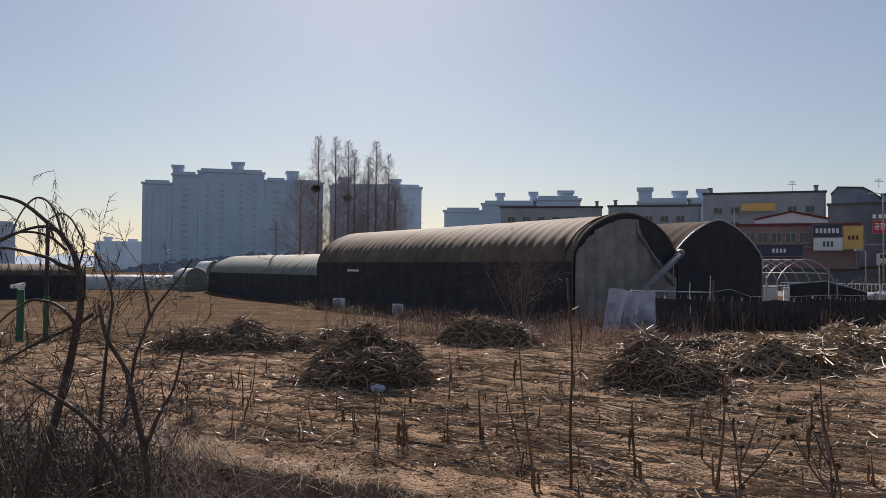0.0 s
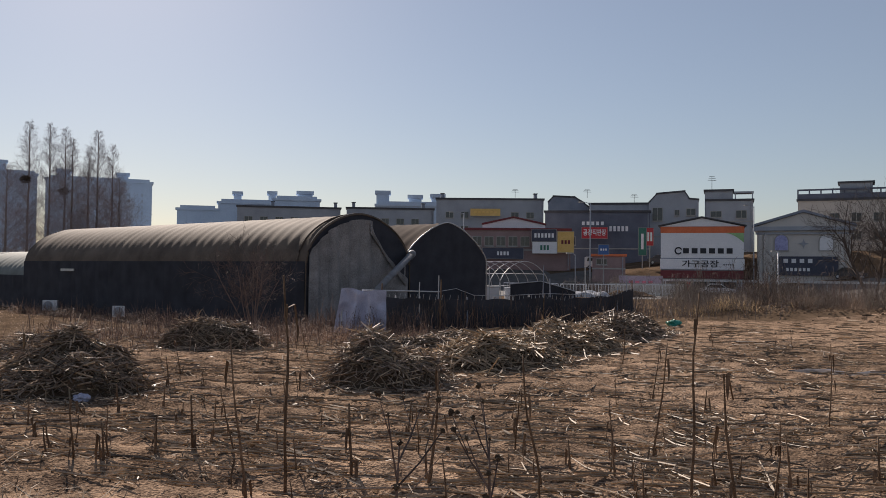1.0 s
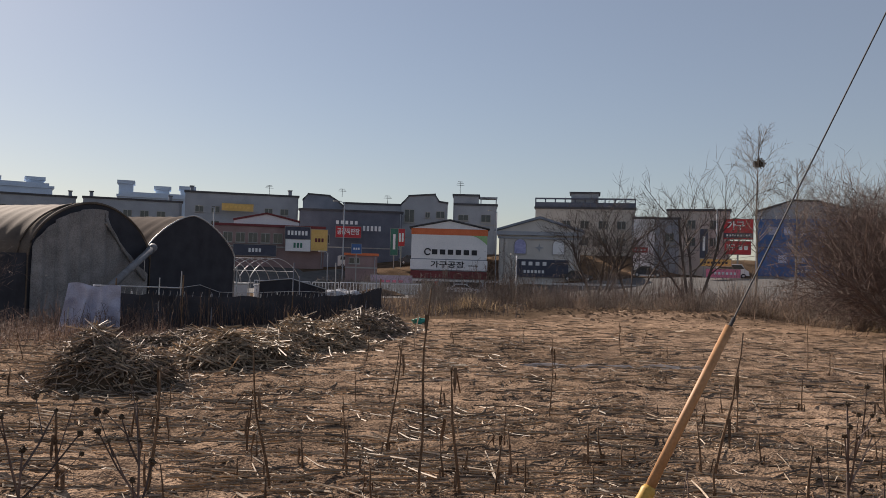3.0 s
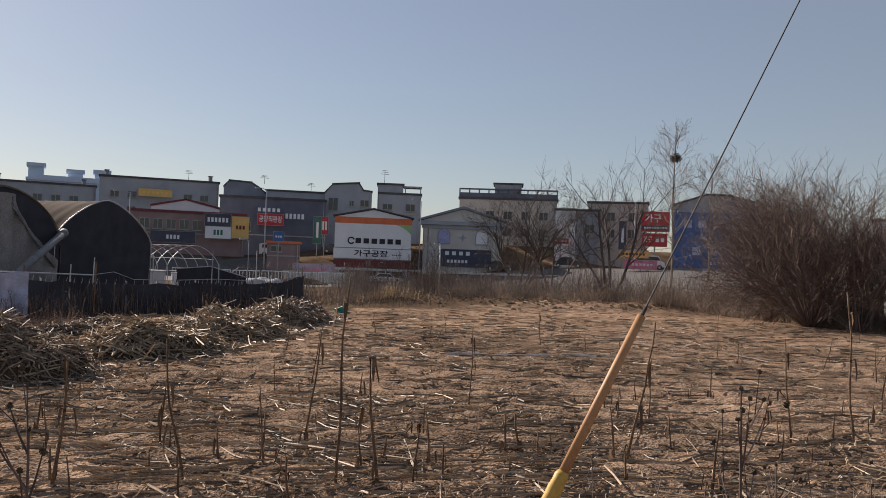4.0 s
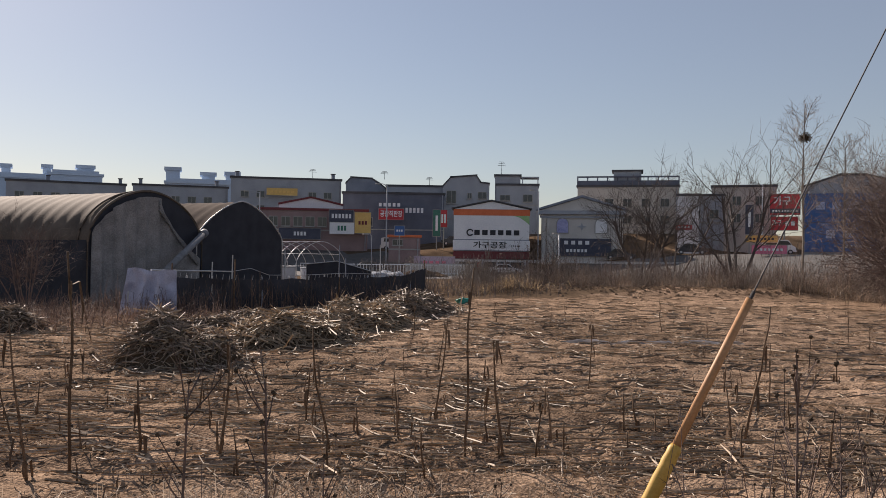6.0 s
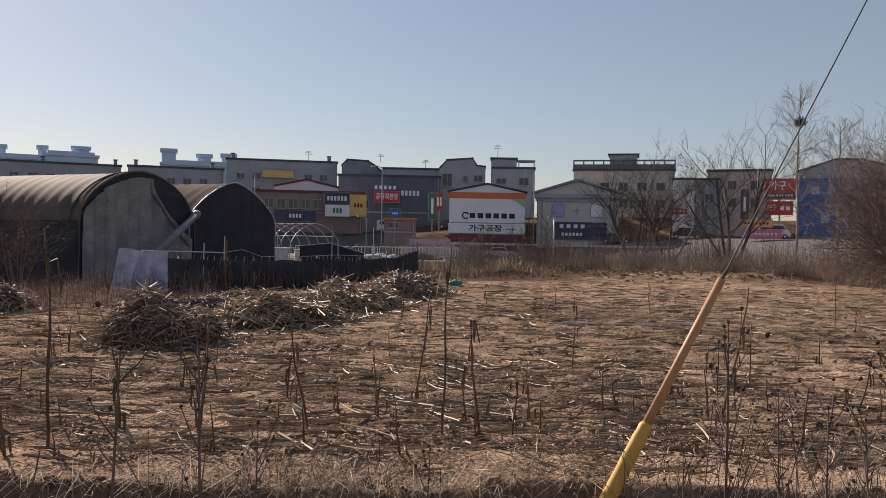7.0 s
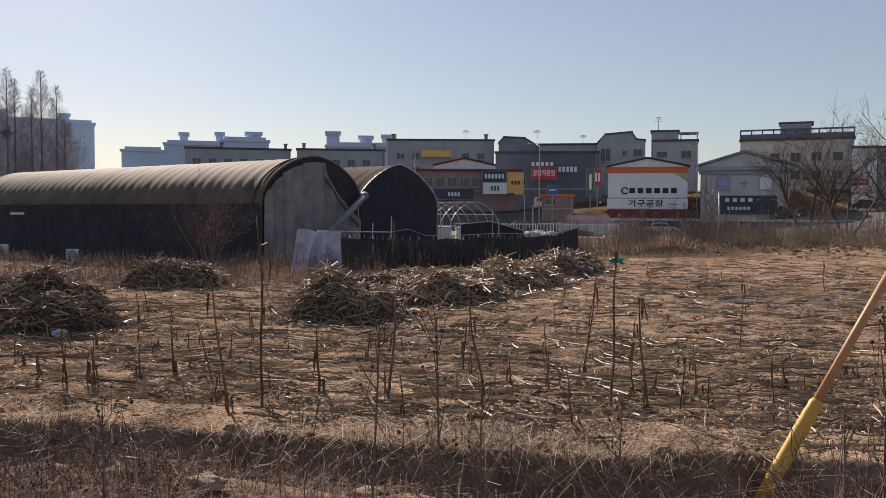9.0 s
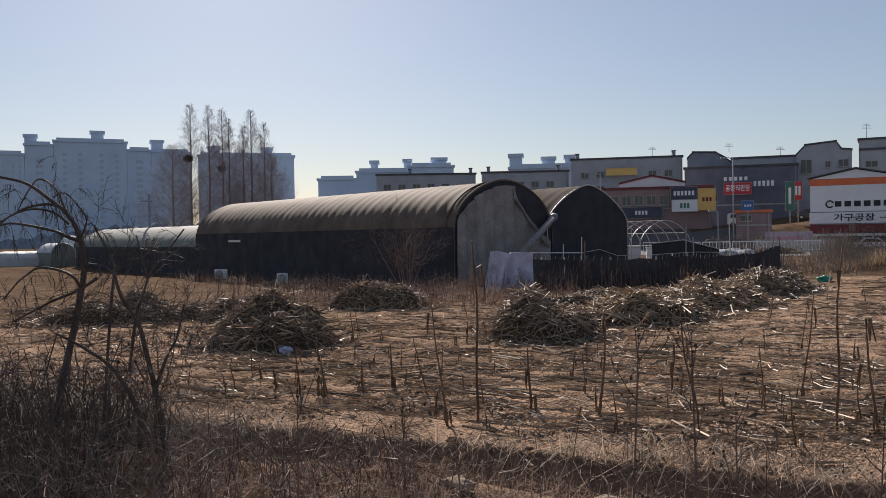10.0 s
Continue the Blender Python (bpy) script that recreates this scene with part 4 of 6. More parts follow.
# pale end pieces behind the third house
for x, y, w, h in ((-37.6, 85.4, 1.0, 3.1), (-38.0, 81.5, 1.15, 2.3)):
    small = greenhouse(yawed(x, y), w, h * 0.55, h, 5.0, FILM, ROOF_GREEN, "small greenhouse with pale vinyl film", point=0.1, seed=int(-x), rib=1.0)
tunnel = greenhouse(pose(-41.8, 85.6, 0, 0, 0, 117.6), 1.5, 0.7, 1.55, 13.0, FILM, FILM, "long low white vinyl tunnel house", point=0.0, seed=8, rib=1.2)
dark_tunnel = greenhouse(pose(-38.0, 60.6, 0, 0, 0, 122), 2.6, 1.6, 2.6, 14.0, ROOF_CLOTH, SHADE, "dark cloth covered low greenhouse", point=0.1, seed=9, edge=ROOF_CLOTH)
vinyl = greenhouse(pose(43.5, 18.2, 0.2, 0, 0, -50), 3.0, 2.2, 4.4, 12.0, FILM, FILM, "white vinyl greenhouse beside the big bush", point=0.1, seed=10)

# bare greenhouse hoops
hoops = thing("bare_greenhouse_frame", pose(18.3, 65.5, 0, 0, 0, 25), "bare white steel greenhouse hoops without film", "greenhouse frame")
arch = arch_outline(2.7, 1.3, 3.45, point=0.2)
for i in range(8):
    part("hoop", Geo().tube([(x, i * 1.3, z) for x, z in [(-2.7, -0.3)] + arch + [(2.7, -0.3)]], [0.032] * (len(arch) + 2), 5), PIPE, hoops)
for x, z in ((0, 3.45), (-2.0, 2.4), (2.0, 2.4), (-2.7, 1.3), (2.7, 1.3)):
    part("purlin", Geo().tube([(x, 0, z), (x, 9.1, z)], [0.022, 0.022], 5), PIPE, hoops)


# ---- dark net fence with a white tarp ----
fence_line = [(2.94, 31.7, 1.5), (4.2, 32.84, 1.42), (5.82, 34.0, 1.35), (8.0, 35.3, 1.3), (9.76, 36.2, 1.28), (10.98, 36.8, 1.4), (12.25, 37.3, 1.25), (13.56, 37.8, 1.35), (14.9, 38.2, 1.4), (16.4, 38.6, 1.75)]


def along(u, line):
    k = u * (len(line) - 1)
    i = min(int(k), len(line) - 2)
    return [line[i][c] + (line[i + 1][c] - line[i][c]) * (k - i) for c in range(3)]


fence = thing("net_fence", pose(0, 0, 0), "sagging black net fence with tilted posts", "fence")


def net(u, v):
    x, y, z = along(u, fence_line)
    sag = 0.07 * abs(math.sin(u * 26)) + 0.05 * noise.noise((x * 1.5, y, 3))
    bulge = 0.14 * math.sin(u * 19 + 2 * noise.noise((u * 9, v * 2, 1))) * (1 - v * 0.6)
    return x + bulge * 0.4, y - bulge, -0.15 + (z - sag + 0.15) * v


part("net", Geo().sheet(120, 8, net), SHADE, fence, smooth=True)
rnd = random.Random(5)
for i in range(15):
    x, y, z = along(i / 14, fence_line)
    h = z + rnd.choice((0.05, 0.1, 0.5, 0.9)) * rnd.uniform(0.6, 1.1)
    part("post", Geo().tube([(x, y + 0.08, -0.3), (x + rnd.gauss(0, 0.06), y + 0.1, h)], [0.035, 0.028], 6), rnd.choice((PIPE, DARK_WALL, STALK)), fence)
for i in range(48):
    x, y, z = along((i + 0.5) / 48, fence_line)
    part("tie", Geo().tube([(x, y, z - 0.08), (x + 0.03, y - 0.02, z + 0.13)], [0.01, 0.006], 4), PIPE, fence)
part("top_rail", Geo().tube([(2.2, 31.6, 1.72), (5.6, 34.0, 1.62)], [0.03, 0.03], 6), PIPE, fence)
part("cord", Geo().tube([(5.6, 34.0, 1.62), (6.5, 34.5, 1.75), (7.4, 35.0, 1.45), (9.0, 35.9, 1.42), (11.5, 37.0, 1.5), (14, 37.9, 1.42)], [0.012] * 6, 4), PIPE, fence)
tarp = thing("white_tarp", pose(0, 0, 0), "crumpled pale blue tarpaulin hung over the fence end", "tarpaulin")


def tarp_at(u, v):
    x = 1.35 + 1.75 * u - 0.35 * (1 - v) * (1 - u) * 0.8
    fold = 0.2 * math.sin(u * 17 + 2.5 * noise.noise((u * 2, v * 2, 7))) * (0.35 + 0.65 * (1 - v)) + 0.07 * noise.noise((u * 6, v * 5, 2))
    return x, 31.25 + 0.1 * u + fold, 0.12 + (1.66 - 0.1 * u + 0.05 * math.sin(u * 9)) * v - 0.1 * (1 - v) * math.sin(u * 12)


part("sheet", Geo().sheet(50, 20, tarp_at), TARP_WHITE, tarp, smooth=True)
part("tarp_post", Geo().tube([(2.2, 31.55, -0.2), (2.2, 31.55, 1.75)], [0.03, 0.03], 6), PIPE, tarp)
part("tarp_post", Geo().tube([(1.35, 31.4, -0.2), (1.42, 31.4, 1.78)], [0.03, 0.03], 6), PIPE, tarp)

# stakes and boxes behind the fence
for i, (x, y, h) in enumerate(((6.2, 37.5, 2.3), (9.6, 41.2, 2.6), (13.0, 43.0, 2.9), (16.2, 45.0, 3.0), (19.5, 47.0, 2.4), (12.2, 39.0, 2.2), (5.0, 35.6, 2.0))):
    s = part("garden_stake", Geo().tube([(0, 0, -0.2), (0.05 * (-1) ** i, 0, h)], [0.035, 0.025], 6), rnd.choice((PIPE, DARK_WALL)), None, m=pose(x, y, 0))
    tagged(s, "thin upright garden stake", "stake", "garden stakes")
for i, (x, y, z, w, h) in enumerate(((12.2, 52.4, 0, 1.3, 1.5), (14.0, 53.2, 0, 1.0, 1.4))):
    b = thing("storage_box", pose(x, y, z, 0, 0, -13), "white plastic storage box behind the fence", "box", "storage boxes")
    part("body", Geo().box(-w / 2, 0, -0.1, w / 2, 0.8, h), WHITE, b)
    part("lid", Geo().box(-w / 2 - 0.04, -0.04, h + 0.004, w / 2 + 0.04, 0.84, h + 0.08), PIPE, b)
shed = thing("low_shed", pose(14.6, 48.6, 0, 0, 0, -16), "low dark cloth covered frame", "shed")
part("cover", Geo().prism([(-1.9, -0.2), (-1.9, 1.75), (0, 1.95), (2.1, 1.35), (2.1, -0.2)], 0, 3), SHADE, shed)
part("rim", Geo().tube([(-1.9, -0.03, 1.78), (0, -0.03, 1.98), (2.1, -0.03, 1.38)], [0.03] * 3, 5), PIPE, shed)

# outdoor air conditioner units by the long wall
for x, y in ((-10.2, 48.9), (-15.4, 54.2)):
    a = thing("air_conditioner_unit", pose(x, y, ground_z(x, y), 0, 0, 5), "white outdoor air conditioner unit by the wall", "air conditioner", "air conditioners")
    part("casing", Geo().box(-0.42, 0, 0.08, 0.42, 0.35, 0.72), WHITE, a)
    part("fan_grille", Geo().tube([(-0.1, -0.02, 0.4), (-0.1, -0.004, 0.4)], [0.27, 0.27], 18), GREY_WALL, a)
    for fx in (-0.35, 0.25):
        part("foot", Geo().box(fx, 0.02, -0.1, fx + 0.1, 0.3, 0.076), INK, a)

# bags left on the field
def bag(x, y, mat, label, s, seed):
    def at(u, v):
        a, b_ = u * 2 * math.pi, v * math.pi
        r = s * (0.75 + 0.5 * noise.noise((math.cos(a) * 1.4, math.sin(a) * 1.4, v * 3 + seed)))
        return x + r * math.sin(b_) * math.cos(a), y + r * math.sin(b_) * math.sin(a), 0.03 + s * 0.3 + r * 0.5 * math.cos(b_)
    return tagged(part("plastic_bag", Geo().sheet(18, 10, at), mat, None), label, "bag")


bag(17.4, 36.2, TEAL, "crumpled teal plastic bag on the soil", 0.42, 3)
bag(-4.2, 15.0, TARP_WHITE, "torn white plastic bag beside a heap", 0.2, 6)

# utility pole and green posts at the far side
up = thing("utility_pole", pose(-26.8, 74.1, 0), "thin dark wooden utility pole", "utility pole", "lamps and poles")
part("pole", Geo().tube([(0, 0, -0.3), (0, 0, 6.7)], [0.14, 0.1], 8), DARK_WALL, up)
part("crossarm", Geo().box(-0.8, -0.06, 6.0, 0.3, 0.06, 6.12), DARK_WALL, up)
part("stay_wire", Geo().tube([(0, 0, 5.6), (-2.6, 0.6, 2.6), (-3.2, 0.7, 0)], [0.03] * 3, 4), PIPE, up)
gpst = thing("iron_post", pose(-17.05, 23.65, 0), "dark iron post with green lower part", "post", "iron posts")
part("shaft", Geo().tube([(0, 0, 1.5), (0, 0, 3.9)], [0.07, 0.06], 8), INK, gpst)
part("lower_shaft", Geo().tube([(0, 0, -0.2), (0, 0, 1.498)], [0.09, 0.09], 8), POST_GREEN, gpst, "green painted lower part")
gpst2 = thing("iron_post", pose(-17.75, 23.35, 0), "short green painted iron post", "post", "iron posts")
part("shaft", Geo().tube([(0, 0, -0.2), (0, 0, 1.7)], [0.12, 0.12], 8), POST_GREEN, gpst2)
part("cap", Geo().tube([(0, 0, 1.705), (0.1, 0, 1.85), (-0.35, 0, 1.8)], [0.12, 0.1, 0.06], 8), WHITE, gpst2)

# stones in the ditch
for x, y, s in ((-0.97, 2.91, 0.1), (0.05, 2.75, 0.075), (1.3, 5.2, 0.14), (0.2, 5.9, 0.1)):
    def stone_at(u, v, x=x, y=y, s=s):
        a, b_ = u * 2 * math.pi, v * math.pi
        d = Vector((math.sin(b_) * math.cos(a), math.sin(b_) * math.sin(a), math.cos(b_)))
        r = s * (1 + 0.35 * noise.noise(d * 1.6 + Vector((x, y, 0))))
        return d.x * r * 1.4, d.y * r, d.z * r * 0.6
    st = part("stone", Geo().sheet(14, 9, stone_at), STONE, None, m=pose(x, y, ground_z(x, y) + s * 0.4))
    tagged(st, "dusty brown rounded stone on the grassy bank", "stone", "stones in the ditch")


# ---- bare trees ----
def grow(g, p, d, length, r, level, rnd, spread, lift, kids, sides, taper=0.55, wander=0.18, keep=0.35, thin=0.006):
    """A tapered limb with side limbs, down to twigs at level 0."""
    n = 4 if level else 2
    pts, radii, dirs = [p.copy()], [r], [d.copy()]
    for i in range(n):
        d = (d + Vector((rnd.gauss(0, wander), rnd.gauss(0, wander), rnd.gauss(0, wander) + lift)) * (1 / n) * 2).normalized()
        p = p + d * (length / n)
        pts.append(p.copy())
        radii.append(r * (1 - (1 - taper) * (i + 1) / n))
        dirs.append(d.copy())
    g.tube(pts, radii, sides if r > 0.02 else 3, False)
    if level == 0:
        return
    for k in range(kids[level - 1]):
        u = keep + (1 - keep) * (k + rnd.random()) / kids[level - 1]
        i = min(int(u * n), n - 1)
        q = pts[i].lerp(pts[i + 1], u * n - i)
        a = rnd.uniform(0, 2 * math.pi)
        side = dirs[i].cross(Vector((math.cos(a), math.sin(a), 0.3))).normalized()
        nd = (dirs[i] * (1 - spread) + side * spread * rnd.uniform(0.7, 1.3) + Vector((0, 0, lift))).normalized()
        grow(g, q, nd, length * rnd.uniform(0.35, 0.62), max(radii[i] * 0.5, thin), level - 1, rnd, spread, lift, kids, sides, 0.35, wander, 0.2, thin)


def bare_tree(name, x, y, height, stems, label, mat, seed, spread=0.5, lift=0.12, kids=(5, 5, 6), r=0.09, lean=0.35, group="bare trees", crown=0.75, cat="tree", z=None, thin=0.009, wander=0.09):
    rnd = random.Random(seed)
    t = thing(name, pose(x, y, ground_z(x, y) if z is None else z), label, cat, group)
    for i in range(stems):
        g = Geo()
        a = 2 * math.pi * (i + rnd.random() * 0.7) / stems
        k = lean * rnd.uniform(0.05, 1.15) if cat == "bush" else lean
        d = Vector((math.cos(a) * k, math.sin(a) * k, 1)).normalized() if stems > 1 else Vector((0.03, 0.02, 1)).normalized()
        grow(g, Vector((math.cos(a) * 0.12 * (stems > 1), math.sin(a) * 0.12 * (stems > 1), -0.15)), d, height * crown * rnd.uniform(0.85, 1.1), r * rnd.uniform(0.7, 1.1), len(kids), rnd, spread, lift, kids, 5, wander=wander, thin=thin)
        part("stem" if stems > 1 else "trunk", g, mat, t)
    return t


def nest(x, y, z, s, seed):
    rnd = random.Random(seed)
    g = Geo()
    for _ in range(120):
        d = Vector((rnd.gauss(0, 1), rnd.gauss(0, 1), rnd.gauss(0, 1))).normalized()
        p = d * s * rnd.uniform(0.5, 1)
        e = Vector((rnd.gauss(0, 1), rnd.gauss(0, 1), rnd.gauss(0, 0.5))).normalized() * s * 0.6
        g.tube([p - e, p + e], [0.03, 0.02], 3, False)
    return tagged(part("bird_nest", g, MOUND, None, m=pose(x, y, z)), "round dark twig nest in a bare tree", "nest", "bird nests")


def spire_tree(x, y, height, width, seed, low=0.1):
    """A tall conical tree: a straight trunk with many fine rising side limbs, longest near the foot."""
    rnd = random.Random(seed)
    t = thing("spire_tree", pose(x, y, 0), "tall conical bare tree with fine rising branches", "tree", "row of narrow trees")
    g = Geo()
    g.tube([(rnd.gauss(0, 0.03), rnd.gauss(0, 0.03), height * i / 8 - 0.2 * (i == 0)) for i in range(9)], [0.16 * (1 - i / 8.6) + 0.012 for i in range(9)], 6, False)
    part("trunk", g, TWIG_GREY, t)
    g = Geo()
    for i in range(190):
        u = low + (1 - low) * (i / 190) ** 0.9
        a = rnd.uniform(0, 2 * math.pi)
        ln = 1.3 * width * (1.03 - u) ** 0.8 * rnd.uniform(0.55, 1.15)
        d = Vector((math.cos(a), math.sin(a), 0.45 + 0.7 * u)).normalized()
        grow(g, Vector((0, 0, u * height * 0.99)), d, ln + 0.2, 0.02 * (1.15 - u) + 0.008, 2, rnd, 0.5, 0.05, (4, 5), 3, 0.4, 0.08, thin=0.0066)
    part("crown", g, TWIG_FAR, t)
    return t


# twig colour is paled to show these trees through haze
TWIG_FAR = material("haze paled grey violet twig", (0.20, 0.175, 0.185), (0.34, 0.30, 0.31), 0.85, 4, 30, 0.0, island=0.3)
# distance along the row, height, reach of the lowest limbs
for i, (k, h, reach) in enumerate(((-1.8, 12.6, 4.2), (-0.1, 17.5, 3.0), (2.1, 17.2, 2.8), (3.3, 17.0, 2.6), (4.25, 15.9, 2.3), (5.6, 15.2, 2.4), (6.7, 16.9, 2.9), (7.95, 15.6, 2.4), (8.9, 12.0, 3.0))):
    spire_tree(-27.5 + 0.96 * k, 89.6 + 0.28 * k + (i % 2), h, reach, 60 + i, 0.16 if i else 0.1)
nest(-27.6, 89.5, 11.4, 0.45, 1)
nest(-24.4, 91.4, 10.5, 0.45, 2)

# trees before the shops
bare_tree("roadside_tree", 46.4, 59.8, 9.9, 5, "bare many stemmed tree at the field edge", TWIG, 21, 0.44, 0.03, (5, 6, 7), 0.14, 0.6, thin=0.015, wander=0.12)
bare_tree("roadside_tree", 50.8, 60.4, 10.4, 4, "bare many stemmed tree at the field edge", TWIG, 22, 0.44, 0.035, (5, 6, 7), 0.14, 0.42, thin=0.015, wander=0.12)
bare_tree("roadside_tree", 51.8, 53.5, 10.7, 4, "bare many stemmed tree at the field edge", TWIG, 23, 0.44, 0.035, (5, 6, 7), 0.14, 0.42, thin=0.015, wander=0.12)
bare_tree("roadside_tree", 30.3, 50.5, 4.0, 6, "small dark bare shrub before the store", TWIG, 24, 0.42, 0.06, (4, 4, 5), 0.04, 0.5)


def slim_tree(x, y, height, width, seed, label):
    """A slender tree: one trunk and fine limbs that rise into an egg shaped crown."""
    rnd = random.Random(seed)
    t = thing("nest_tree", pose(x, y, ground_z(x, y)), label, "tree", "bare trees")
    part("trunk", Geo().tube([(rnd.gauss(0, 0.05), rnd.gauss(0, 0.05), height * i / 8 - 0.2 * (i == 0)) for i in range(9)], [0.13 * (1 - i / 8.5) + 0.014 for i in range(9)], 6, False), TWIG_PALE, t)
    g = Geo()
    for i in range(52):
        u = 0.3 + 0.68 * i / 52
        a = rnd.uniform(0, 2 * math.pi)
        ln = width * math.sin(math.pi * min(1, max(0.08, (1.06 - u) / 0.85))) ** 0.7 * rnd.uniform(0.7, 1.2)
        grow(g, Vector((0, 0, u * height)), Vector((math.cos(a), math.sin(a), 1.1)).normalized(), ln, 0.035 * (1.15 - u) + 0.012, 2, rnd, 0.42, 0.06, (5, 4), 3, thin=0.012)
    part("crown", g, TWIG_PALE, t)
    return t


slim_tree(62.8, 56.7, 16.8, 2.9, 25, "slender tall bare tree with a nest")
slim_tree(65.3, 54.2, 13.6, 2.3, 26, "slender tall bare tree")
nest(63.3, 57.0, 14.2, 0.5, 3)
bare_tree("big_bush", 40.0, 26.0, 8.9, 52, "large leafless bush with reddish twigs fanning from its foot", TWIG_RED, 27, 0.46, 0.03, (3, 6, 9), 0.068, 1.2, crown=0.62, cat="bush", thin=0.0115, wander=0.11)
bare_tree("big_bush", 42.0, 30.2, 9.0, 34, "tall grey leafless bush behind the reddish one", TWIG_GREY, 28, 0.48, 0.02, (5, 7, 7), 0.036, 0.62, crown=0.66, cat="bush", thin=0.009, wander=0.12)
bare_tree("big_bush", 40.7, 20.9, 5.0, 5, "low dark leafless bush beside the vinyl house", TWIG_GREY, 29, 0.44, 0.05, (5, 6, 6), 0.06, 0.5, crown=0.8, cat="bush", thin=0.009)
bare_tree("big_bush", 39.4, 23.0, 6.4, 14, "reddish leafless bush at the field edge", TWIG_RED, 30, 0.5, 0.02, (4, 6, 7), 0.045, 1.1, crown=0.62, cat="bush", thin=0.011, wander=0.13)
bare_tree("wall_bush", -2.2, 34.6, 3.9, 9, "leafless bush in front of the dark greenhouse wall", TWIG_RED, 31, 0.48, 0.03, (4, 5, 6), 0.03, 0.42, crown=0.7, cat="bush", thin=0.006)

# ---- shrubs on the near bank ----
def from_line(name, lines, label, mat, seed, twig_len, twigs, droop=-0.25, cat="shrub"):
    rnd = random.Random(seed)
    x0, y0, _ = lines[0][0][0]
    z0 = ground_z(x0, y0)
    lines[0][0].insert(0, (x0 - 0.1, y0, z0 - 0.1))
    t = thing(name, pose(x0, y0, z0), label, cat, "shrubs on the bank")
    base = Vector((x0, y0, z0))
    for pts, r in lines:
        pts = [Vector(p) - base for p in pts]
        fine = []
        for i in range(len(pts) - 1):
            for s in range(4):
                a, b_, c_, d_ = pts[max(i - 1, 0)], pts[i], pts[i + 1], pts[min(i + 2, len(pts) - 1)]
                u = s / 4
                fine.append(0.5 * ((2 * b_) + (c_ - a) * u + (2 * a - 5 * b_ + 4 * c_ - d_) * u * u + (3 * b_ - a - 3 * c_ + d_) * u ** 3))
        fine.append(pts[-1])
        n = len(fine)
        g = Geo().tube(fine, [r * (1 - 0.75 * i / n) + 0.003 for i in range(n)], 6, False)
        part("stem", g, mat, t)
        g = Geo()
        for _ in range(twigs):
            u = rnd.uniform(0.15, 1)
            q = fine[min(int(u * n), n - 1)]
            d = Vector((rnd.gauss(0, 1), rnd.gauss(0, 1), rnd.gauss(0.2, 0.8))).normalized()
            grow(g, q, d, twig_len * rnd.uniform(0.4, 1.2), max(0.0025, r * 0.28 * (1.1 - u)), 2, rnd, 0.4, droop, (4, 3), 3, 0.3, 0.25, thin=0.0024)
        part("twig_spray", g, mat, t)
    return t


from_line("willow_shrub", [
    ([(-3.98, 3.52, 0.8), (-3.85, 3.55, 1.45), (-3.75, 3.57, 1.9), (-3.72, 3.57, 2.06), (-3.69, 3.57, 2.21), (-3.69, 3.57, 2.35), (-3.7, 3.56, 2.46), (-3.74, 3.56, 2.59), (-3.81, 3.54, 2.7), (-3.89, 3.53, 2.77), (-4.01, 3.51, 2.87), (-4.11, 3.5, 2.92), (-4.29, 3.47, 2.96)], 0.026),
    ([(-3.70, 3.56, 2.47), (-3.76, 3.45, 2.51), (-3.85, 3.47, 2.55), (-4.08, 3.5, 2.6), (-4.23, 3.53, 2.61), (-4.34, 3.47, 2.56)], 0.012),
    ([(-3.71, 3.56, 2.12), (-3.72, 3.47, 2.21), (-3.86, 3.55, 2.26), (-4.02, 3.58, 2.28), (-4.09, 3.55, 2.24), (-4.12, 3.45, 2.18), (-4.2, 3.4, 2.06)], 0.010),
    ([(-3.79, 3.54, 2.70), (-3.91, 3.53, 2.75), (-4.11, 3.6, 2.73), (-4.22, 3.57, 2.67), (-4.3, 3.42, 2.58)], 0.009),
    ([(-3.80, 3.53, 2.71), (-3.85, 3.54, 2.83), (-3.95, 3.6, 2.92), (-4.02, 3.59, 2.94), (-4.03, 3.5, 2.88), (-4.07, 3.48, 2.8), (-4.15, 3.53, 2.7)], 0.005),
    ([(-3.70, 3.56, 2.5), (-3.63, 3.5, 2.63), (-3.71, 3.56, 2.73), (-3.80, 3.62, 2.81), (-3.86, 3.61, 2.84), (-3.9, 3.55, 2.8)], 0.005),
    ([(-3.78, 3.55, 2.6), (-3.88, 3.51, 2.69), (-4.0, 3.42, 2.71), (-4.18, 3.44, 2.65), (-4.3, 3.4, 2.5)], 0.007)],
    "arching bare willow shrub with drooping twigs", TWIG, 41, 0.3, 7, -0.5)
from_line("willow_shrub", [
    ([(-3.6, 3.6, 0.9), (-3.5, 3.52, 1.7), (-3.45, 3.5, 2.13), (-3.43, 3.5, 2.27), (-3.50, 3.58, 2.38), (-3.58, 3.62, 2.5), (-3.62, 3.61, 2.59)], 0.010),
    ([(-3.56, 3.5, 2.2), (-3.7, 3.48, 2.11), (-3.94, 3.55, 2.02), (-4.23, 3.6, 1.88)], 0.011),
    ([(-3.34, 3.5, 1.5), (-3.29, 3.52, 1.91), (-3.24, 3.51, 2.04), (-3.22, 3.58, 2.18), (-3.16, 3.6, 2.29), (-3.05, 3.6, 2.42), (-2.93, 3.54, 2.55)], 0.009),
    ([(-3.22, 3.58, 2.18), (-3.27, 3.6, 2.37), (-3.32, 3.65, 2.51)], 0.006)],
    "thin whippy bare shrub with broken pale stem", TWIG, 43, 0.3, 11, -0.1)
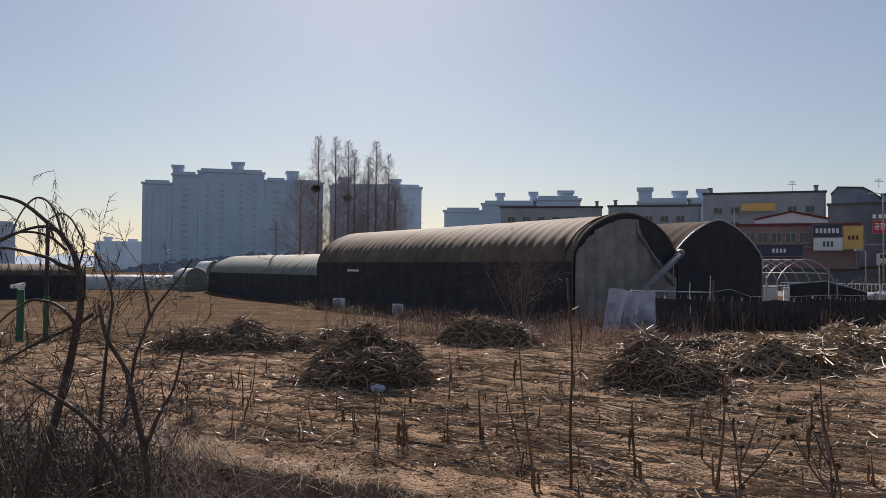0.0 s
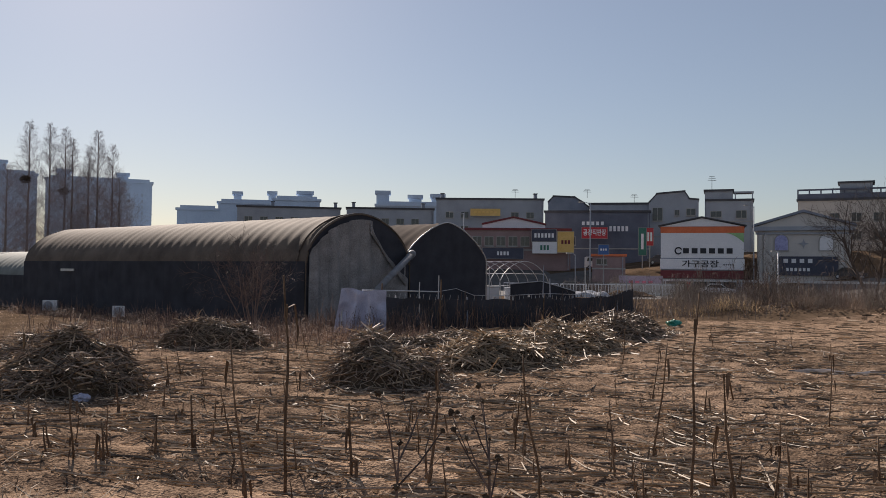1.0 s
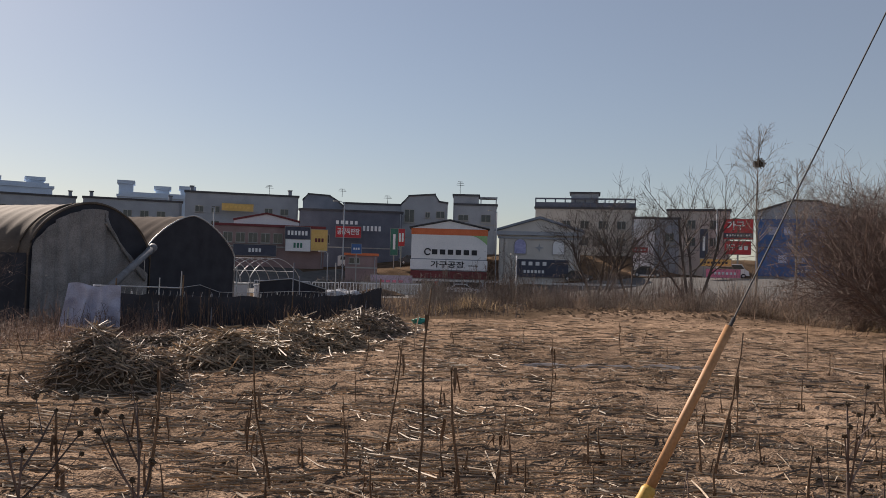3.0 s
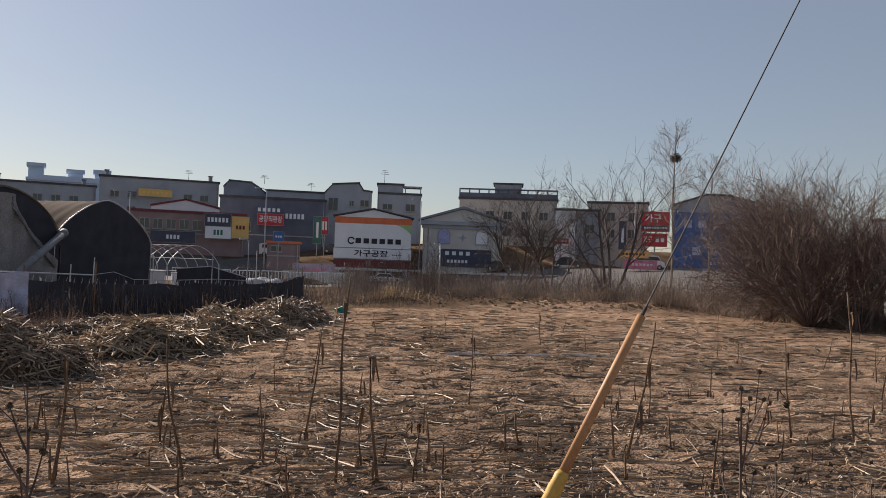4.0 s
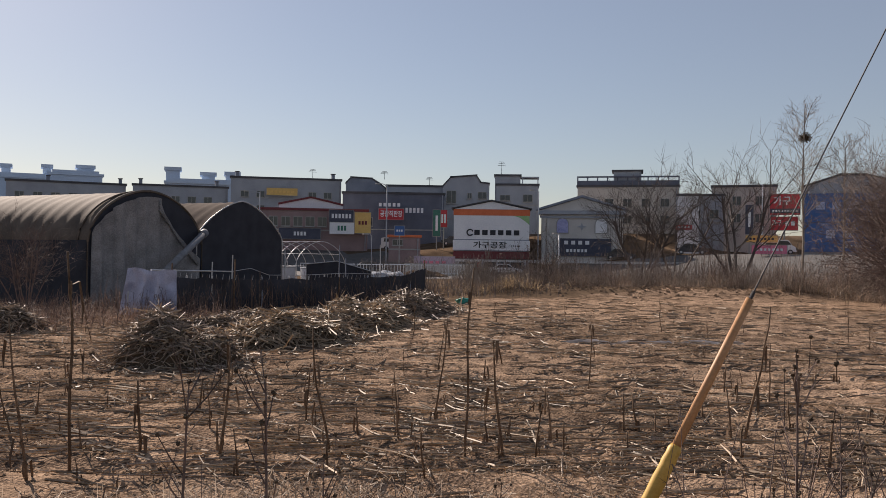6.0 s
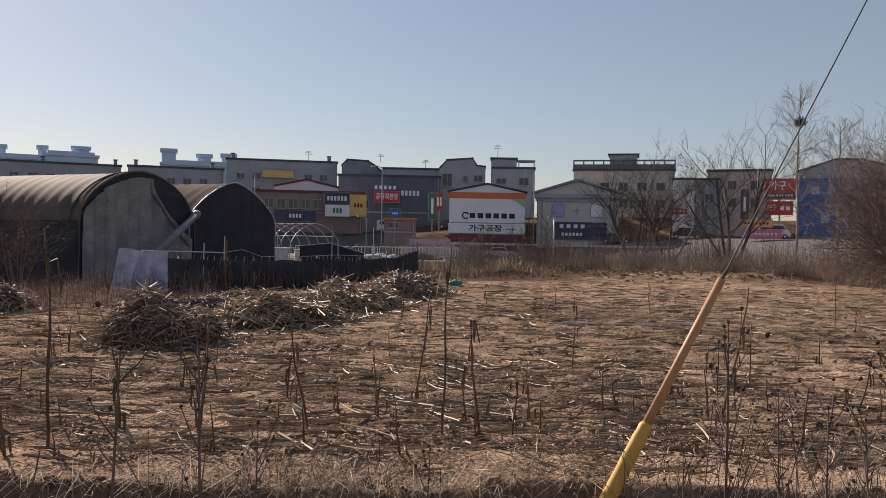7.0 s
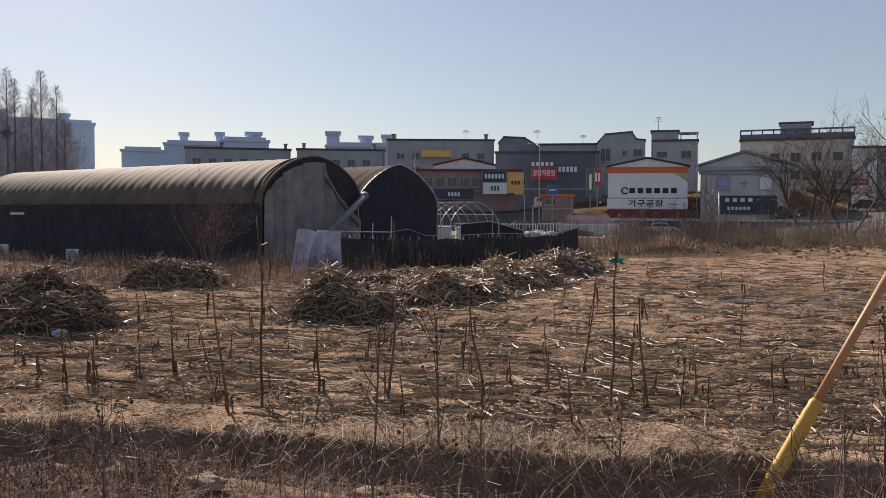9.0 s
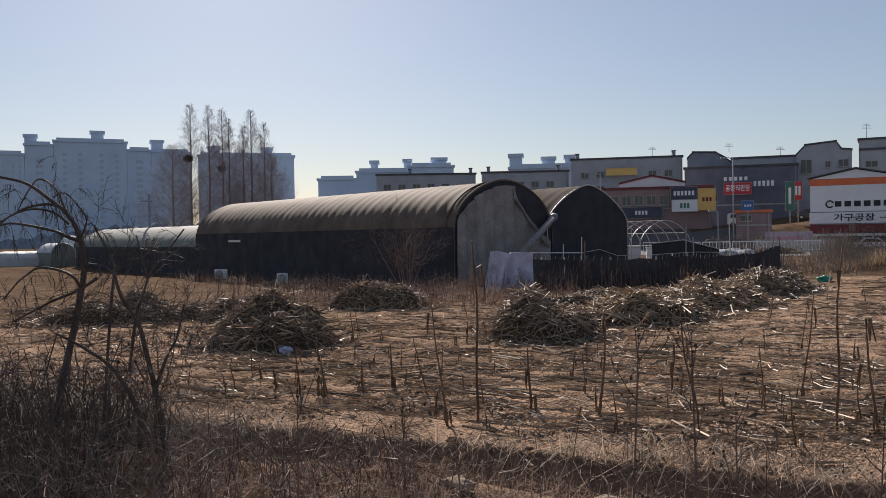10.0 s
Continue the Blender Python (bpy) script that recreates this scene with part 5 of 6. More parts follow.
from_line("bank_shrub", [
    ([(-2.95, 3.25, 0.62), (-3.02, 3.24, 1.12), (-3.06, 3.22, 1.42), (-3.11, 3.19, 1.69), (-3.15, 3.17, 1.89), (-3.25, 3.12, 2.09), (-3.29, 3.10, 2.28)], 0.023),
    ([(-3.06, 3.22, 1.42), (-2.98, 3.25, 1.65), (-2.92, 3.29, 1.78), (-2.87, 3.30, 2.01)], 0.010),
    ([(-3.16, 3.17, 1.00), (-3.16, 3.17, 1.26), (-3.29, 3.09, 1.57), (-3.44, 3.01, 1.73), (-3.62, 2.93, 1.86)], 0.018)],
    "dark bare shrub with forked stems on the bank", TWIG, 42, 0.38, 22, 0.08)


# ---- grass and weeds ----
def blades(name, label, mat, count, place, height, width, seed, lean=0.35, curl=0.25, uneven=0.5):
    rnd = random.Random(seed)
    g = Geo()
    for _ in range(count):
        x, y = place(rnd)
        z = ground_z(x, y) - 0.03
        h = height * rnd.uniform(0.4, 1.15) * (1 + uneven * 1.6 * noise.noise((x * 0.45, y * 0.45, seed)))
        a = rnd.uniform(0, 2 * math.pi)
        d = Vector((math.cos(a), math.sin(a), 0))
        le = rnd.gauss(0, lean)
        p0 = Vector((x, y, z))
        p1 = p0 + Vector((0, 0, h * 0.55)) + d * le * h * 0.5
        p2 = p0 + Vector((0, 0, h * (1 - curl * abs(le)))) + d * le * h * 1.3
        w = width * rnd.uniform(0.6, 1.3)
        b = a + rnd.uniform(0.6, 2.4)
        g.strip([p0, p1, p2], [w, w * 0.8, w * 0.15], (math.cos(b), math.sin(b), 0))
    ob = part(name, g, mat, None)
    return tagged(ob, label, "grass", kind="stuff")


far_edge = [(17, 41), (21, 44.5), (26, 47), (32, 48.5), (37.5, 46.5), (41.5, 41), (43, 34), (42, 28), (40.5, 23), (41, 17), (44, 9)]


def on_edge(spread, lo=0.0, hi=1.0):
    def place(rnd):
        while True:
            u = rnd.uniform(lo, hi) * (len(far_edge) - 1)
            i = min(int(u), len(far_edge) - 2)
            f = u - i
            x = far_edge[i][0] + (far_edge[i + 1][0] - far_edge[i][0]) * f
            y = far_edge[i][1] + (far_edge[i + 1][1] - far_edge[i][1]) * f
            out = (1 + (abs(rnd.gauss(0, 1.6 * spread)) + rnd.gauss(0, 0.5)) / math.hypot(x, y))
            x, y = x * out + rnd.gauss(0, 0.5), y * out + rnd.gauss(0, 0.5)
            if noise.noise((x * 0.4, y * 0.4, 40)) + 0.4 * noise.noise((x * 1.6, y * 1.6, 41)) > rnd.uniform(-0.55, 0.35):
                return x, y
    return place


blades("dead_grass", "tall straw coloured dead grass along the field edge", GRASS, 2200, on_edge(2.8, 0.1), 0.5, 0.010, 71, 1.1, 0.5, 1.0)
blades("dead_weeds", "russet dead weeds along the field edge", GRASS_RED, 12000, on_edge(2.4, 0.2), 1.0, 0.011, 72, 1.6, 0.5, 1.0)
blades("dead_weeds", "low russet weeds before the store", GRASS_RED, 5000, on_edge(2.4, 0.1, 0.5), 0.55, 0.011, 83, 1.7, 0.5, 1.0)
blades("dead_grass", "dense dead grass under the big bush", GRASS, 2200, on_edge(1.5, 0.66, 0.88), 0.6, 0.010, 73, 1.5, 0.4, 1.0)
def behind_edge(rnd):
    x, y = on_edge(2.2, 0.28, 0.8)(rnd)
    return x + 2.5, y + 3.5


blades("dead_weeds", "tall brown weed thicket behind the field edge", GRASS_RED, 9000, behind_edge, 1.6, 0.013, 84, 1.1, 0.5, 0.9)
blades("pale_grass", "pale straw grass tufts before the store", GRASS, 900, lambda r: (24.5 + r.gauss(0, 1.6), 46 + r.gauss(0, 0.7)), 0.6, 0.013, 74, 1.0, 0.5, 0.9)


def wall_foot(rnd):
    u = rnd.uniform(-4, 26)
    return 0.05 - 0.643 * u + rnd.gauss(0, 0.8) - 0.8, 37.1 + 0.766 * u - abs(rnd.gauss(0, 1.0)) - 0.9


blades("stubble", "low dry stubble on the ground before the far greenhouses", GRASS_RED, 14000, lambda r: (r.uniform(-34, -2), r.uniform(26, 56)), 0.12, 0.012, 86, 0.9, 0.5, 0.8)
blades("dead_weeds", "russet dead weeds at the foot of the dark wall", WEED_DARK, 4200, wall_foot, 0.75, 0.008, 75, 1.1, 0.5, 1.0)
blades("dead_weeds", "russet dead weeds between heaps and greenhouse", WEED_DARK, 5200, lambda r: (r.uniform(-9, 4.5), 29.5 + r.gauss(0, 2.0)), 0.65, 0.006, 76, 1.1, 0.5, 1.0)
blades("dead_weeds", "dead weeds along the dark fence", WEED_DARK, 500, lambda r: (lambda q: (q[0] + r.gauss(0, 0.3), q[1] - abs(r.gauss(0, 0.7))))(along(r.random(), fence_line)), 1.0, 0.011, 77, 0.35)


def on_bank(lo, hi, x0, x1):
    def place(rnd):
        x, s = rnd.uniform(x0, x1), rnd.uniform(lo, hi)
        return x, 6.75 - 0.42 * x + 1.085 * s
    return place


blades("bank_grass", "matted grey grass hanging over the field edge", GRASS_GREY, 9000, on_bank(-0.9, 0.12, -9, 9), 0.34, 0.0048, 78, 1.8, 0.6, 1.0)
blades("bank_grass", "russet dead weeds on the ditch slope", WEED_DARK, 6000, on_bank(-6.0, -0.7, -9, 9), 0.15, 0.0036, 79, 1.0, 0.5, 1.2)
blades("bank_grass", "pale matted grass lying on the ditch slope", GRASS_GREY, 9000, on_bank(-2.6, -0.4, -9, 9), 0.17, 0.004, 87, 1.8, 0.7, 1.2)
blades("bank_grass", "dense dry bramble grass on the near bank", GRASS_GREY, 8000, lambda r: (r.uniform(-9, -4.3), r.uniform(4.4, 8.2)), 0.6, 0.0045, 80, 0.8, 0.5)
blades("bank_grass", "russet dead weeds on the bank beside the guard", WEED_DARK, 5000, lambda r: (r.uniform(2.2, 6.5), r.uniform(0.6, 3.4)), 0.26, 0.0035, 82, 0.8, 0.5, 0.9)


blades("bank_grass", "dark russet weeds crowding the near bank", WEED_DARK, 9000, lambda r: (r.uniform(-4.2, -1.0) if r.random() < 0.8 else r.uniform(-1.0, 2.4), r.uniform(1.4, 3.5)), 0.24, 0.0035, 102, 0.9, 0.5, 0.9)


def brambles(name, label, count, place, seed, reach, up, r=0.006, mat=TWIG, patchy=0.0):
    rnd = random.Random(seed)
    g = Geo()
    for _ in range(count):
        x, y = place(rnd)
        z = ground_z(x, y)
        a = rnd.uniform(0, 2 * math.pi)
        d = Vector((math.cos(a), math.sin(a), 0)) * reach * rnd.uniform(0.3, 1.2)
        h = up * rnd.uniform(0.4, 1.2) * (1 + 1.7 * patchy * noise.noise((x * 0.4, y * 0.4, seed)))
        p = Vector((x, y, z))
        j = lambda: Vector((rnd.gauss(0, 0.06), rnd.gauss(0, 0.06), rnd.gauss(0, 0.06)))
        rr = r * rnd.uniform(0.5, 1.3)
        pts = [p, p + d * 0.2 + Vector((0, 0, h * 0.6)) + j(), p + d * 0.5 + Vector((0, 0, h)) + j(), p + d * 0.8 + Vector((0, 0, h * 0.85)) + j(), p + d * 1.05 + Vector((0, 0, h * rnd.uniform(0.2, 0.7))) + j()]
        g.tube(pts, [rr, rr, rr * 0.8, rr * 0.6, rr * 0.3], 3, False)
        for _ in range(3):
            q = rnd.choice(pts[1:4])
            e = Vector((rnd.gauss(0, 1), rnd.gauss(0, 1), rnd.gauss(0.3, 0.6))).normalized() * rnd.uniform(0.1, 0.4) * reach
            g.tube([q, q + e], [rr * 0.55, rr * 0.2], 3, False)
    return tagged(part(name, g, mat, None), label, "brambles", kind="stuff")


brambles("brambles", "tangle of bare arching brambles on the bank", 800, lambda r: (r.uniform(-8.5, -3.8), r.uniform(3.2, 7.8)), 91, 0.8, 0.75)
brambles("brambles", "tangle of bare thin weeds in the ditch", 650, lambda r: (r.uniform(-4, 3), r.uniform(3.2, 6.6) - 0.2), 92, 0.3, 0.24, 0.004, TWIG, 0.6)
brambles("brambles", "dark russet weed stems crowding the near bank", 600, lambda r: (r.uniform(-4.2, -1.0) if r.random() < 0.85 else r.uniform(-1.0, 2.4), r.uniform(1.5, 3.6)), 103, 0.26, 0.34, 0.0032, TWIG_RED, 0.5)
brambles("brambles", "pale broken twigs lying in the ditch", 1200, lambda r: (r.uniform(-6, 5), r.uniform(3.0, 6.6)), 101, 0.3, 0.15, 0.0038, STRAW, 0.6)
brambles("brambles", "tangle of bare thin weeds on the bank", 320, lambda r: (r.uniform(2.0, 6.0), r.uniform(0.8, 3.0)), 93, 0.35, 0.36, 0.004, TWIG_RED)
brambles("brambles", "tangle of thin shrubs at the far field edge", 3200, on_edge(2.3, 0.15), 94, 1.1, 1.9, 0.0085, TWIG_RED, 0.8)
brambles("brambles", "pale tangle of bare thin weeds at the far field edge", 5200, on_edge(2.5, 0.1), 90, 0.9, 1.35, 0.010, TWIG_PALE, 0.8)
brambles("brambles", "bare brown shrub thicket behind the field edge", 2000, behind_edge, 85, 1.1, 2.0, 0.010, TWIG_GREY, 0.8)
brambles("brambles", "tall dark weed stems at the far field edge", 300, on_edge(2.2, 0.3), 89, 0.5, 2.0, 0.008, TWIG, 0.6)
brambles("brambles", "bare brown shrubs along the roadside wall", 700, lambda r: (r.uniform(33, 50), 99.5 - 0.36 * (r.uniform(33, 50) - 33) + r.gauss(0, 1.2)), 106, 1.2, 1.7, 0.02, TWIG_GREY, 0.6)
brambles("brambles", "bare weeds behind the dark fence", 500, lambda r: (r.uniform(15, 27), r.uniform(41, 52)), 107, 0.8, 1.2, 0.012, TWIG_GREY, 0.6)
brambles("brambles", "dense thicket of bare thin twigs left of the path", 900, lambda r: (r.uniform(-6.0, -3.3), r.uniform(2.4, 5.2)), 95, 0.7, 0.66, 0.0042, TWIG, 0.3)
brambles("brambles", "thicket of pale bare twigs beside the path", 700, lambda r: (r.uniform(-6.0, -2.6), r.uniform(2.2, 5.2)), 88, 0.7, 0.42, 0.0036, TWIG_PALE, 0.4)
brambles("brambles", "bare weed stems between heaps and greenhouse", 500, lambda r: (r.uniform(-9, 4.5), 29.5 + r.gauss(0, 2.2)), 96, 0.4, 0.9, 0.008, TWIG_RED)
brambles("brambles", "bare weed stems along the dark fence", 160, lambda r: (lambda q: (q[0] + r.gauss(0, 0.4), q[1] - 0.3 - abs(r.gauss(0, 0.8))))(along(r.random(), fence_line)), 97, 0.3, 1.4, 0.009, TWIG)


# ---- tall dry weeds with seed heads, near the camera ----
def seed_weed(h, seed):
    rnd = random.Random(seed)
    w = thing("dry_weed", pose(0, 0, 0), "tall dry weed with dark round seed heads", "weed", "dry weeds near the path")
    lean = Vector((rnd.gauss(0, 0.06), rnd.gauss(0, 0.06), 1))
    g = Geo().tube([Vector((0, 0, -0.1)), lean * h * 0.4 + Vector((rnd.gauss(0, 0.02), 0, 0)), lean * h * 0.75, lean * h], [0.007, 0.006, 0.0048, 0.0024], 5, False)
    ends = [lean * h]
    for i in range(rnd.randint(9, 14)):
        u = rnd.uniform(0.3, 0.97)
        q = lean * h * u
        a = rnd.uniform(0, 2 * math.pi)
        e = q + Vector((math.cos(a) * 0.6, math.sin(a) * 0.6, rnd.uniform(0.5, 1.3))) * rnd.uniform(0.08, 0.24)
        g.tube([q, q.lerp(e, 0.5) + Vector((0, 0, -0.01)), e], [0.0036, 0.003, 0.0018], 3, False)
        ends.append(e)
        if rnd.random() < 0.5:
            f = e + Vector((rnd.gauss(0, 0.06), rnd.gauss(0, 0.06), rnd.uniform(0.0, 0.1)))
            g.tube([q.lerp(e, 0.6), f], [0.002, 0.001], 3, False)
            ends.append(f)
    part("stem", g, TWIG_RED, w)
    for e in ends:
        hd = Geo()
        s, k = rnd.uniform(0.006, 0.011), rnd.random() * 50

        def spiny(u, v, e=e, s=s, k=k):
            a, b_ = 2 * math.pi * u, math.pi * v
            d = Vector((math.sin(b_) * math.cos(a), math.sin(b_) * math.sin(a), math.cos(b_)))
            return e + d * s * (0.85 + 0.7 * noise.noise(d * 2.6 + Vector((k, 0, 0))))

        hd.sheet(10, 7, spiny)
        part("seed_head", hd, MOUND, w)
    return w


weed_spots = [(-0.2, 1.12, 2.0), (0.11, 1.09, 2.0), (0.27, 1.07, 1.72), (0.82, 0.91, 1.66), (1.95, 0.62, 2.08), (2.12, 0.34, 1.86), (2.3, 0.12, 1.98), (2.45, -0.1, 1.9), (1.3, 0.9, 1.62),
              (1.73, 0.6, 1.62), (2.06, 0.4, 1.72), (2.33, 0.3, 1.8), (2.5, 0.2, 1.7), (-1.47, 0.88, 1.95), (-1.22, 1.0, 1.75), (-1.69, 0.9, 1.85), (-2.3, 1.0, 1.95), (-0.95, 0.9, 1.75), (2.3, 0.6, 1.8), (2.5, 0.9, 1.75),
              (1.75, -0.2, 1.72), (1.9, -0.4, 1.66), (2.05, 0.05, 1.8), (2.2, -0.3, 1.85)]
weeds = [seed_weed(1.3, 200 + i) for i in range(5)]
used = 0
for i, (x, y, top) in enumerate(weed_spots):
    z = ground_z(x, y)
    k = (top - z) / 1.3
    m = pose(x, y, z, 0, 0, i * 77) @ Matrix.Diagonal((k, k, k, 1))
    if used < len(weeds):
        weeds[used].matrix_basis = m
        used += 1
    else:
        copy_thing(weeds[i % 5], m)


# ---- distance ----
# added ridge; emission gives it the blue glow of distance haze
HAZE = bpy.data.materials.new("distant ridge with haze glow")
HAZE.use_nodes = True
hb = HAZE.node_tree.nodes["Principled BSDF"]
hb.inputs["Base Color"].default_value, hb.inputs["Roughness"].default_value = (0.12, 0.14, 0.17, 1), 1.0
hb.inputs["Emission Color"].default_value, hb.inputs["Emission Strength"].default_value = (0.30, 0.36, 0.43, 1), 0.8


def ridge_at(u, v):
    a = radians(-100 + 200 * u)
    r = 1500 + 60 * v
    return -r * math.sin(a), r * math.cos(a), -5 + v * (24 + 16 * noise.noise((u * 14, 0, 3)) + 8 * noise.noise((u * 60, 0, 5)))


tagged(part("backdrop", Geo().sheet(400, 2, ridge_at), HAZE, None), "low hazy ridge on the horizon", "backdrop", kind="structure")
# blue grey of the air is put into the colour of the woods
HILL = material("haze tinted wooded hill", (0.13, 0.155, 0.19), (0.21, 0.24, 0.28), 0.95, 0.08, 0.6, 0.5, 0.5)


def hill_at(u, v):
    x = -190 + 240 * u
    y = 280 + 70 * v - 0.15 * x
    return x, y, -3 + (11.5 * math.sin(math.pi * v) ** 0.8 * math.sin(math.pi * u) ** 0.5 + 3.5 * noise.noise((x * 0.25, y * 0.25, 1)) * math.sin(math.pi * v))


tagged(part("far_woods", Geo().sheet(260, 30, hill_at), HILL, None), "low haze tinted wooded hill before the apartments", "woods", kind="stuff")


brambles("brambles", "thin russet weed stems close to the path", 40, lambda r: (r.uniform(1.6, 2.7), r.uniform(0.0, 1.4)), 98, 0.25, 0.85, 0.0028, TWIG_RED)
brambles("brambles", "dense russet weed stems beside the path", 130, lambda r: (r.uniform(1.5, 2.9), r.uniform(-0.7, 0.7)), 108, 0.3, 0.85, 0.0024, TWIG_RED, 0.5)
brambles("brambles", "thin russet weed stems close to the path", 12, lambda r: (r.uniform(-0.7, 0.5), r.uniform(0.9, 1.8)), 99, 0.2, 0.8, 0.0028, TWIG_RED)


# ---- standing stalks on the field ----
def field_stalk(h, seed, stub=False):
    """A dead standing stalk: jointed, slightly bent, with torn leaf sheaths."""
    rnd = random.Random(seed)
    t = thing("dry_stalk", pose(0, 0, 0), "short cut stub of a dry stalk" if stub else "tall dead stalk standing in the soil", "stalk", "cut stubs" if stub else "standing stalks")
    n = 3 if stub else 7
    r = 0.016 if stub else 0.0165
    pts, p = [], Vector((0, 0, -0.08))
    bend = Vector((rnd.gauss(0, 0.07), rnd.gauss(0, 0.07), 0))
    for i in range(n + 1):
        pts.append(p.copy())
        step = Vector((bend.x + rnd.gauss(0, 0.06), bend.y + rnd.gauss(0, 0.06), 1))
        if not stub and seed % 3 == 0 and i >= n - 2:
            step = Vector((0.55, 0.2 * (seed % 2), -0.1 if i == n - 2 else -0.9))
        p = p + step * (h + 0.08) / n
    g, radii = Geo(), [r * (1 - 0.55 * i / n) * rnd.uniform(0.9, 1.1) for i in range(n + 1)]
    g.tube(pts, radii, 6, True)
    part("stem", g, STALK, t, smooth=True)
    for i in range(1, n):
        part("joint", Geo().tube([pts[i] - Vector((0, 0, 0.012)), pts[i], pts[i] + Vector((0, 0, 0.012))], [radii[i], radii[i] * 1.35, radii[i]], 6), STALK, t)
    for i in range(rnd.randint(1, 2) if stub else rnd.randint(3, 5)):
        k = rnd.randint(1, n - 1)
        a = rnd.uniform(0, 2 * math.pi)
        d = Vector((math.cos(a), math.sin(a), 0))
        ln = rnd.uniform(0.06, 0.26)
        q = pts[k]
        leaf = Geo().strip([q, q + d * ln * 0.35 + Vector((0, 0, 0.03)), q + d * ln * 0.5 - Vector((0, 0, ln * 0.6)), q + d * ln * 0.45 - Vector((0, 0, ln * 1.1))], [0.006, 0.016, 0.015, 0.004], d.cross(Vector((0, 0, 1))))
        part("torn_leaf", leaf, STALK, t)
    return t


stalk_spots = [
    (1.24, 10.04, 0.87), (2.34, 7.99, 1.54), (3.38, 8.45, 0.94), (2.94, 6.51, 0.87), (4.38, 9.57, 1.60), (3.73, 7.17, 2.2), (4.16, 7.01, 1.91), (4.56, 6.96, 1.57), (7.78, 6.97, 1.79), (9.96, 8.65, 1.66),
    (10.48, 6.99, 1.96), (10.97, 6.78, 1.46), (11.92, 6.37, 1.57), (16.63, 8.67, 1.06), (17.85, 9.05, 1.62), (-5.54, 11.22, 0.88), (-5.19, 11.28, 0.75), (-3.42, 11.37, 1.23), (-0.91, 8.2, 1.61),
    (-0.50, 8.43, 1.68), (1.08, 8.24, 1.44), (-3.13, 10.09, 1.81), (-1.19, 10.51, 0.83)]
tall = [field_stalk(1.5, 300 + i) for i in range(7)]
stubs = [field_stalk(0.35, 320 + i, True) for i in range(6)]
free_t, free_s = list(tall), list(stubs)


def plant(x, y, h, spares, kinds, ref, i):
    k = h / ref
    m = pose(x, y, ground_z(x, y), 0, 0, i * 67) @ Matrix.Diagonal((max(0.75, min(k, 1.2)), max(0.75, min(k, 1.2)), k, 1))
    if spares:
        spares.pop(0).matrix_basis = m
    else:
        copy_thing(kinds[i % len(kinds)], m)


for i, (x, y, h) in enumerate(stalk_spots):
    plant(x, y, h, free_t, tall, 1.5, i)
rnd = random.Random(17)
for i in range(34):
    x, y = rnd.uniform(-9, 22), rnd.uniform(9, 26)
    if edge_side(x, y) > 1.5:
        plant(x, y, rnd.uniform(0.5, 1.15), free_t, tall, 1.5, i)
for i, (x, y, h) in enumerate(((5.29, 7.77, 0.63), (6.50, 7.88, 0.50), (3.06, 9.13, 0.36), (2.62, 9.66, 0.30), (4.40, 7.89, 0.38), (6.69, 7.44, 0.35), (8.26, 8.29, 0.16), (8.85, 7.19, 0.31), (-2.73, 9.91, 0.46), (-4.25, 10.04, 0.48),
                               (-3.57, 10.55, 0.37), (-2.20, 10.37, 0.44), (-1.72, 10.44, 0.40), (0.25, 8.80, 0.61), (-0.61, 10.24, 0.31), (-2.72, 10.14, 0.42), (-3.64, 10.94, 0.37), (-2.24, 10.75, 0.45))):
    plant(x, y, h, free_s, stubs, 0.35, i)
made = 0
while made < 105:
    x, s = rnd.uniform(-8, 16), rnd.uniform(0.5, 9)
    y = 6.75 - 0.42 * x + 1.085 * s
    plant(x, y, rnd.uniform(0.12, 0.42), free_s, stubs, 0.35, made)
    made += 1

# ---- fallen stalks, leaves and clods ----
def in_field(x, y):
    return edge_side(x, y) > 0.1 and x < 39 and x * 0.45 + y < 55 and y - x * 0.2 < 34 and x > -28


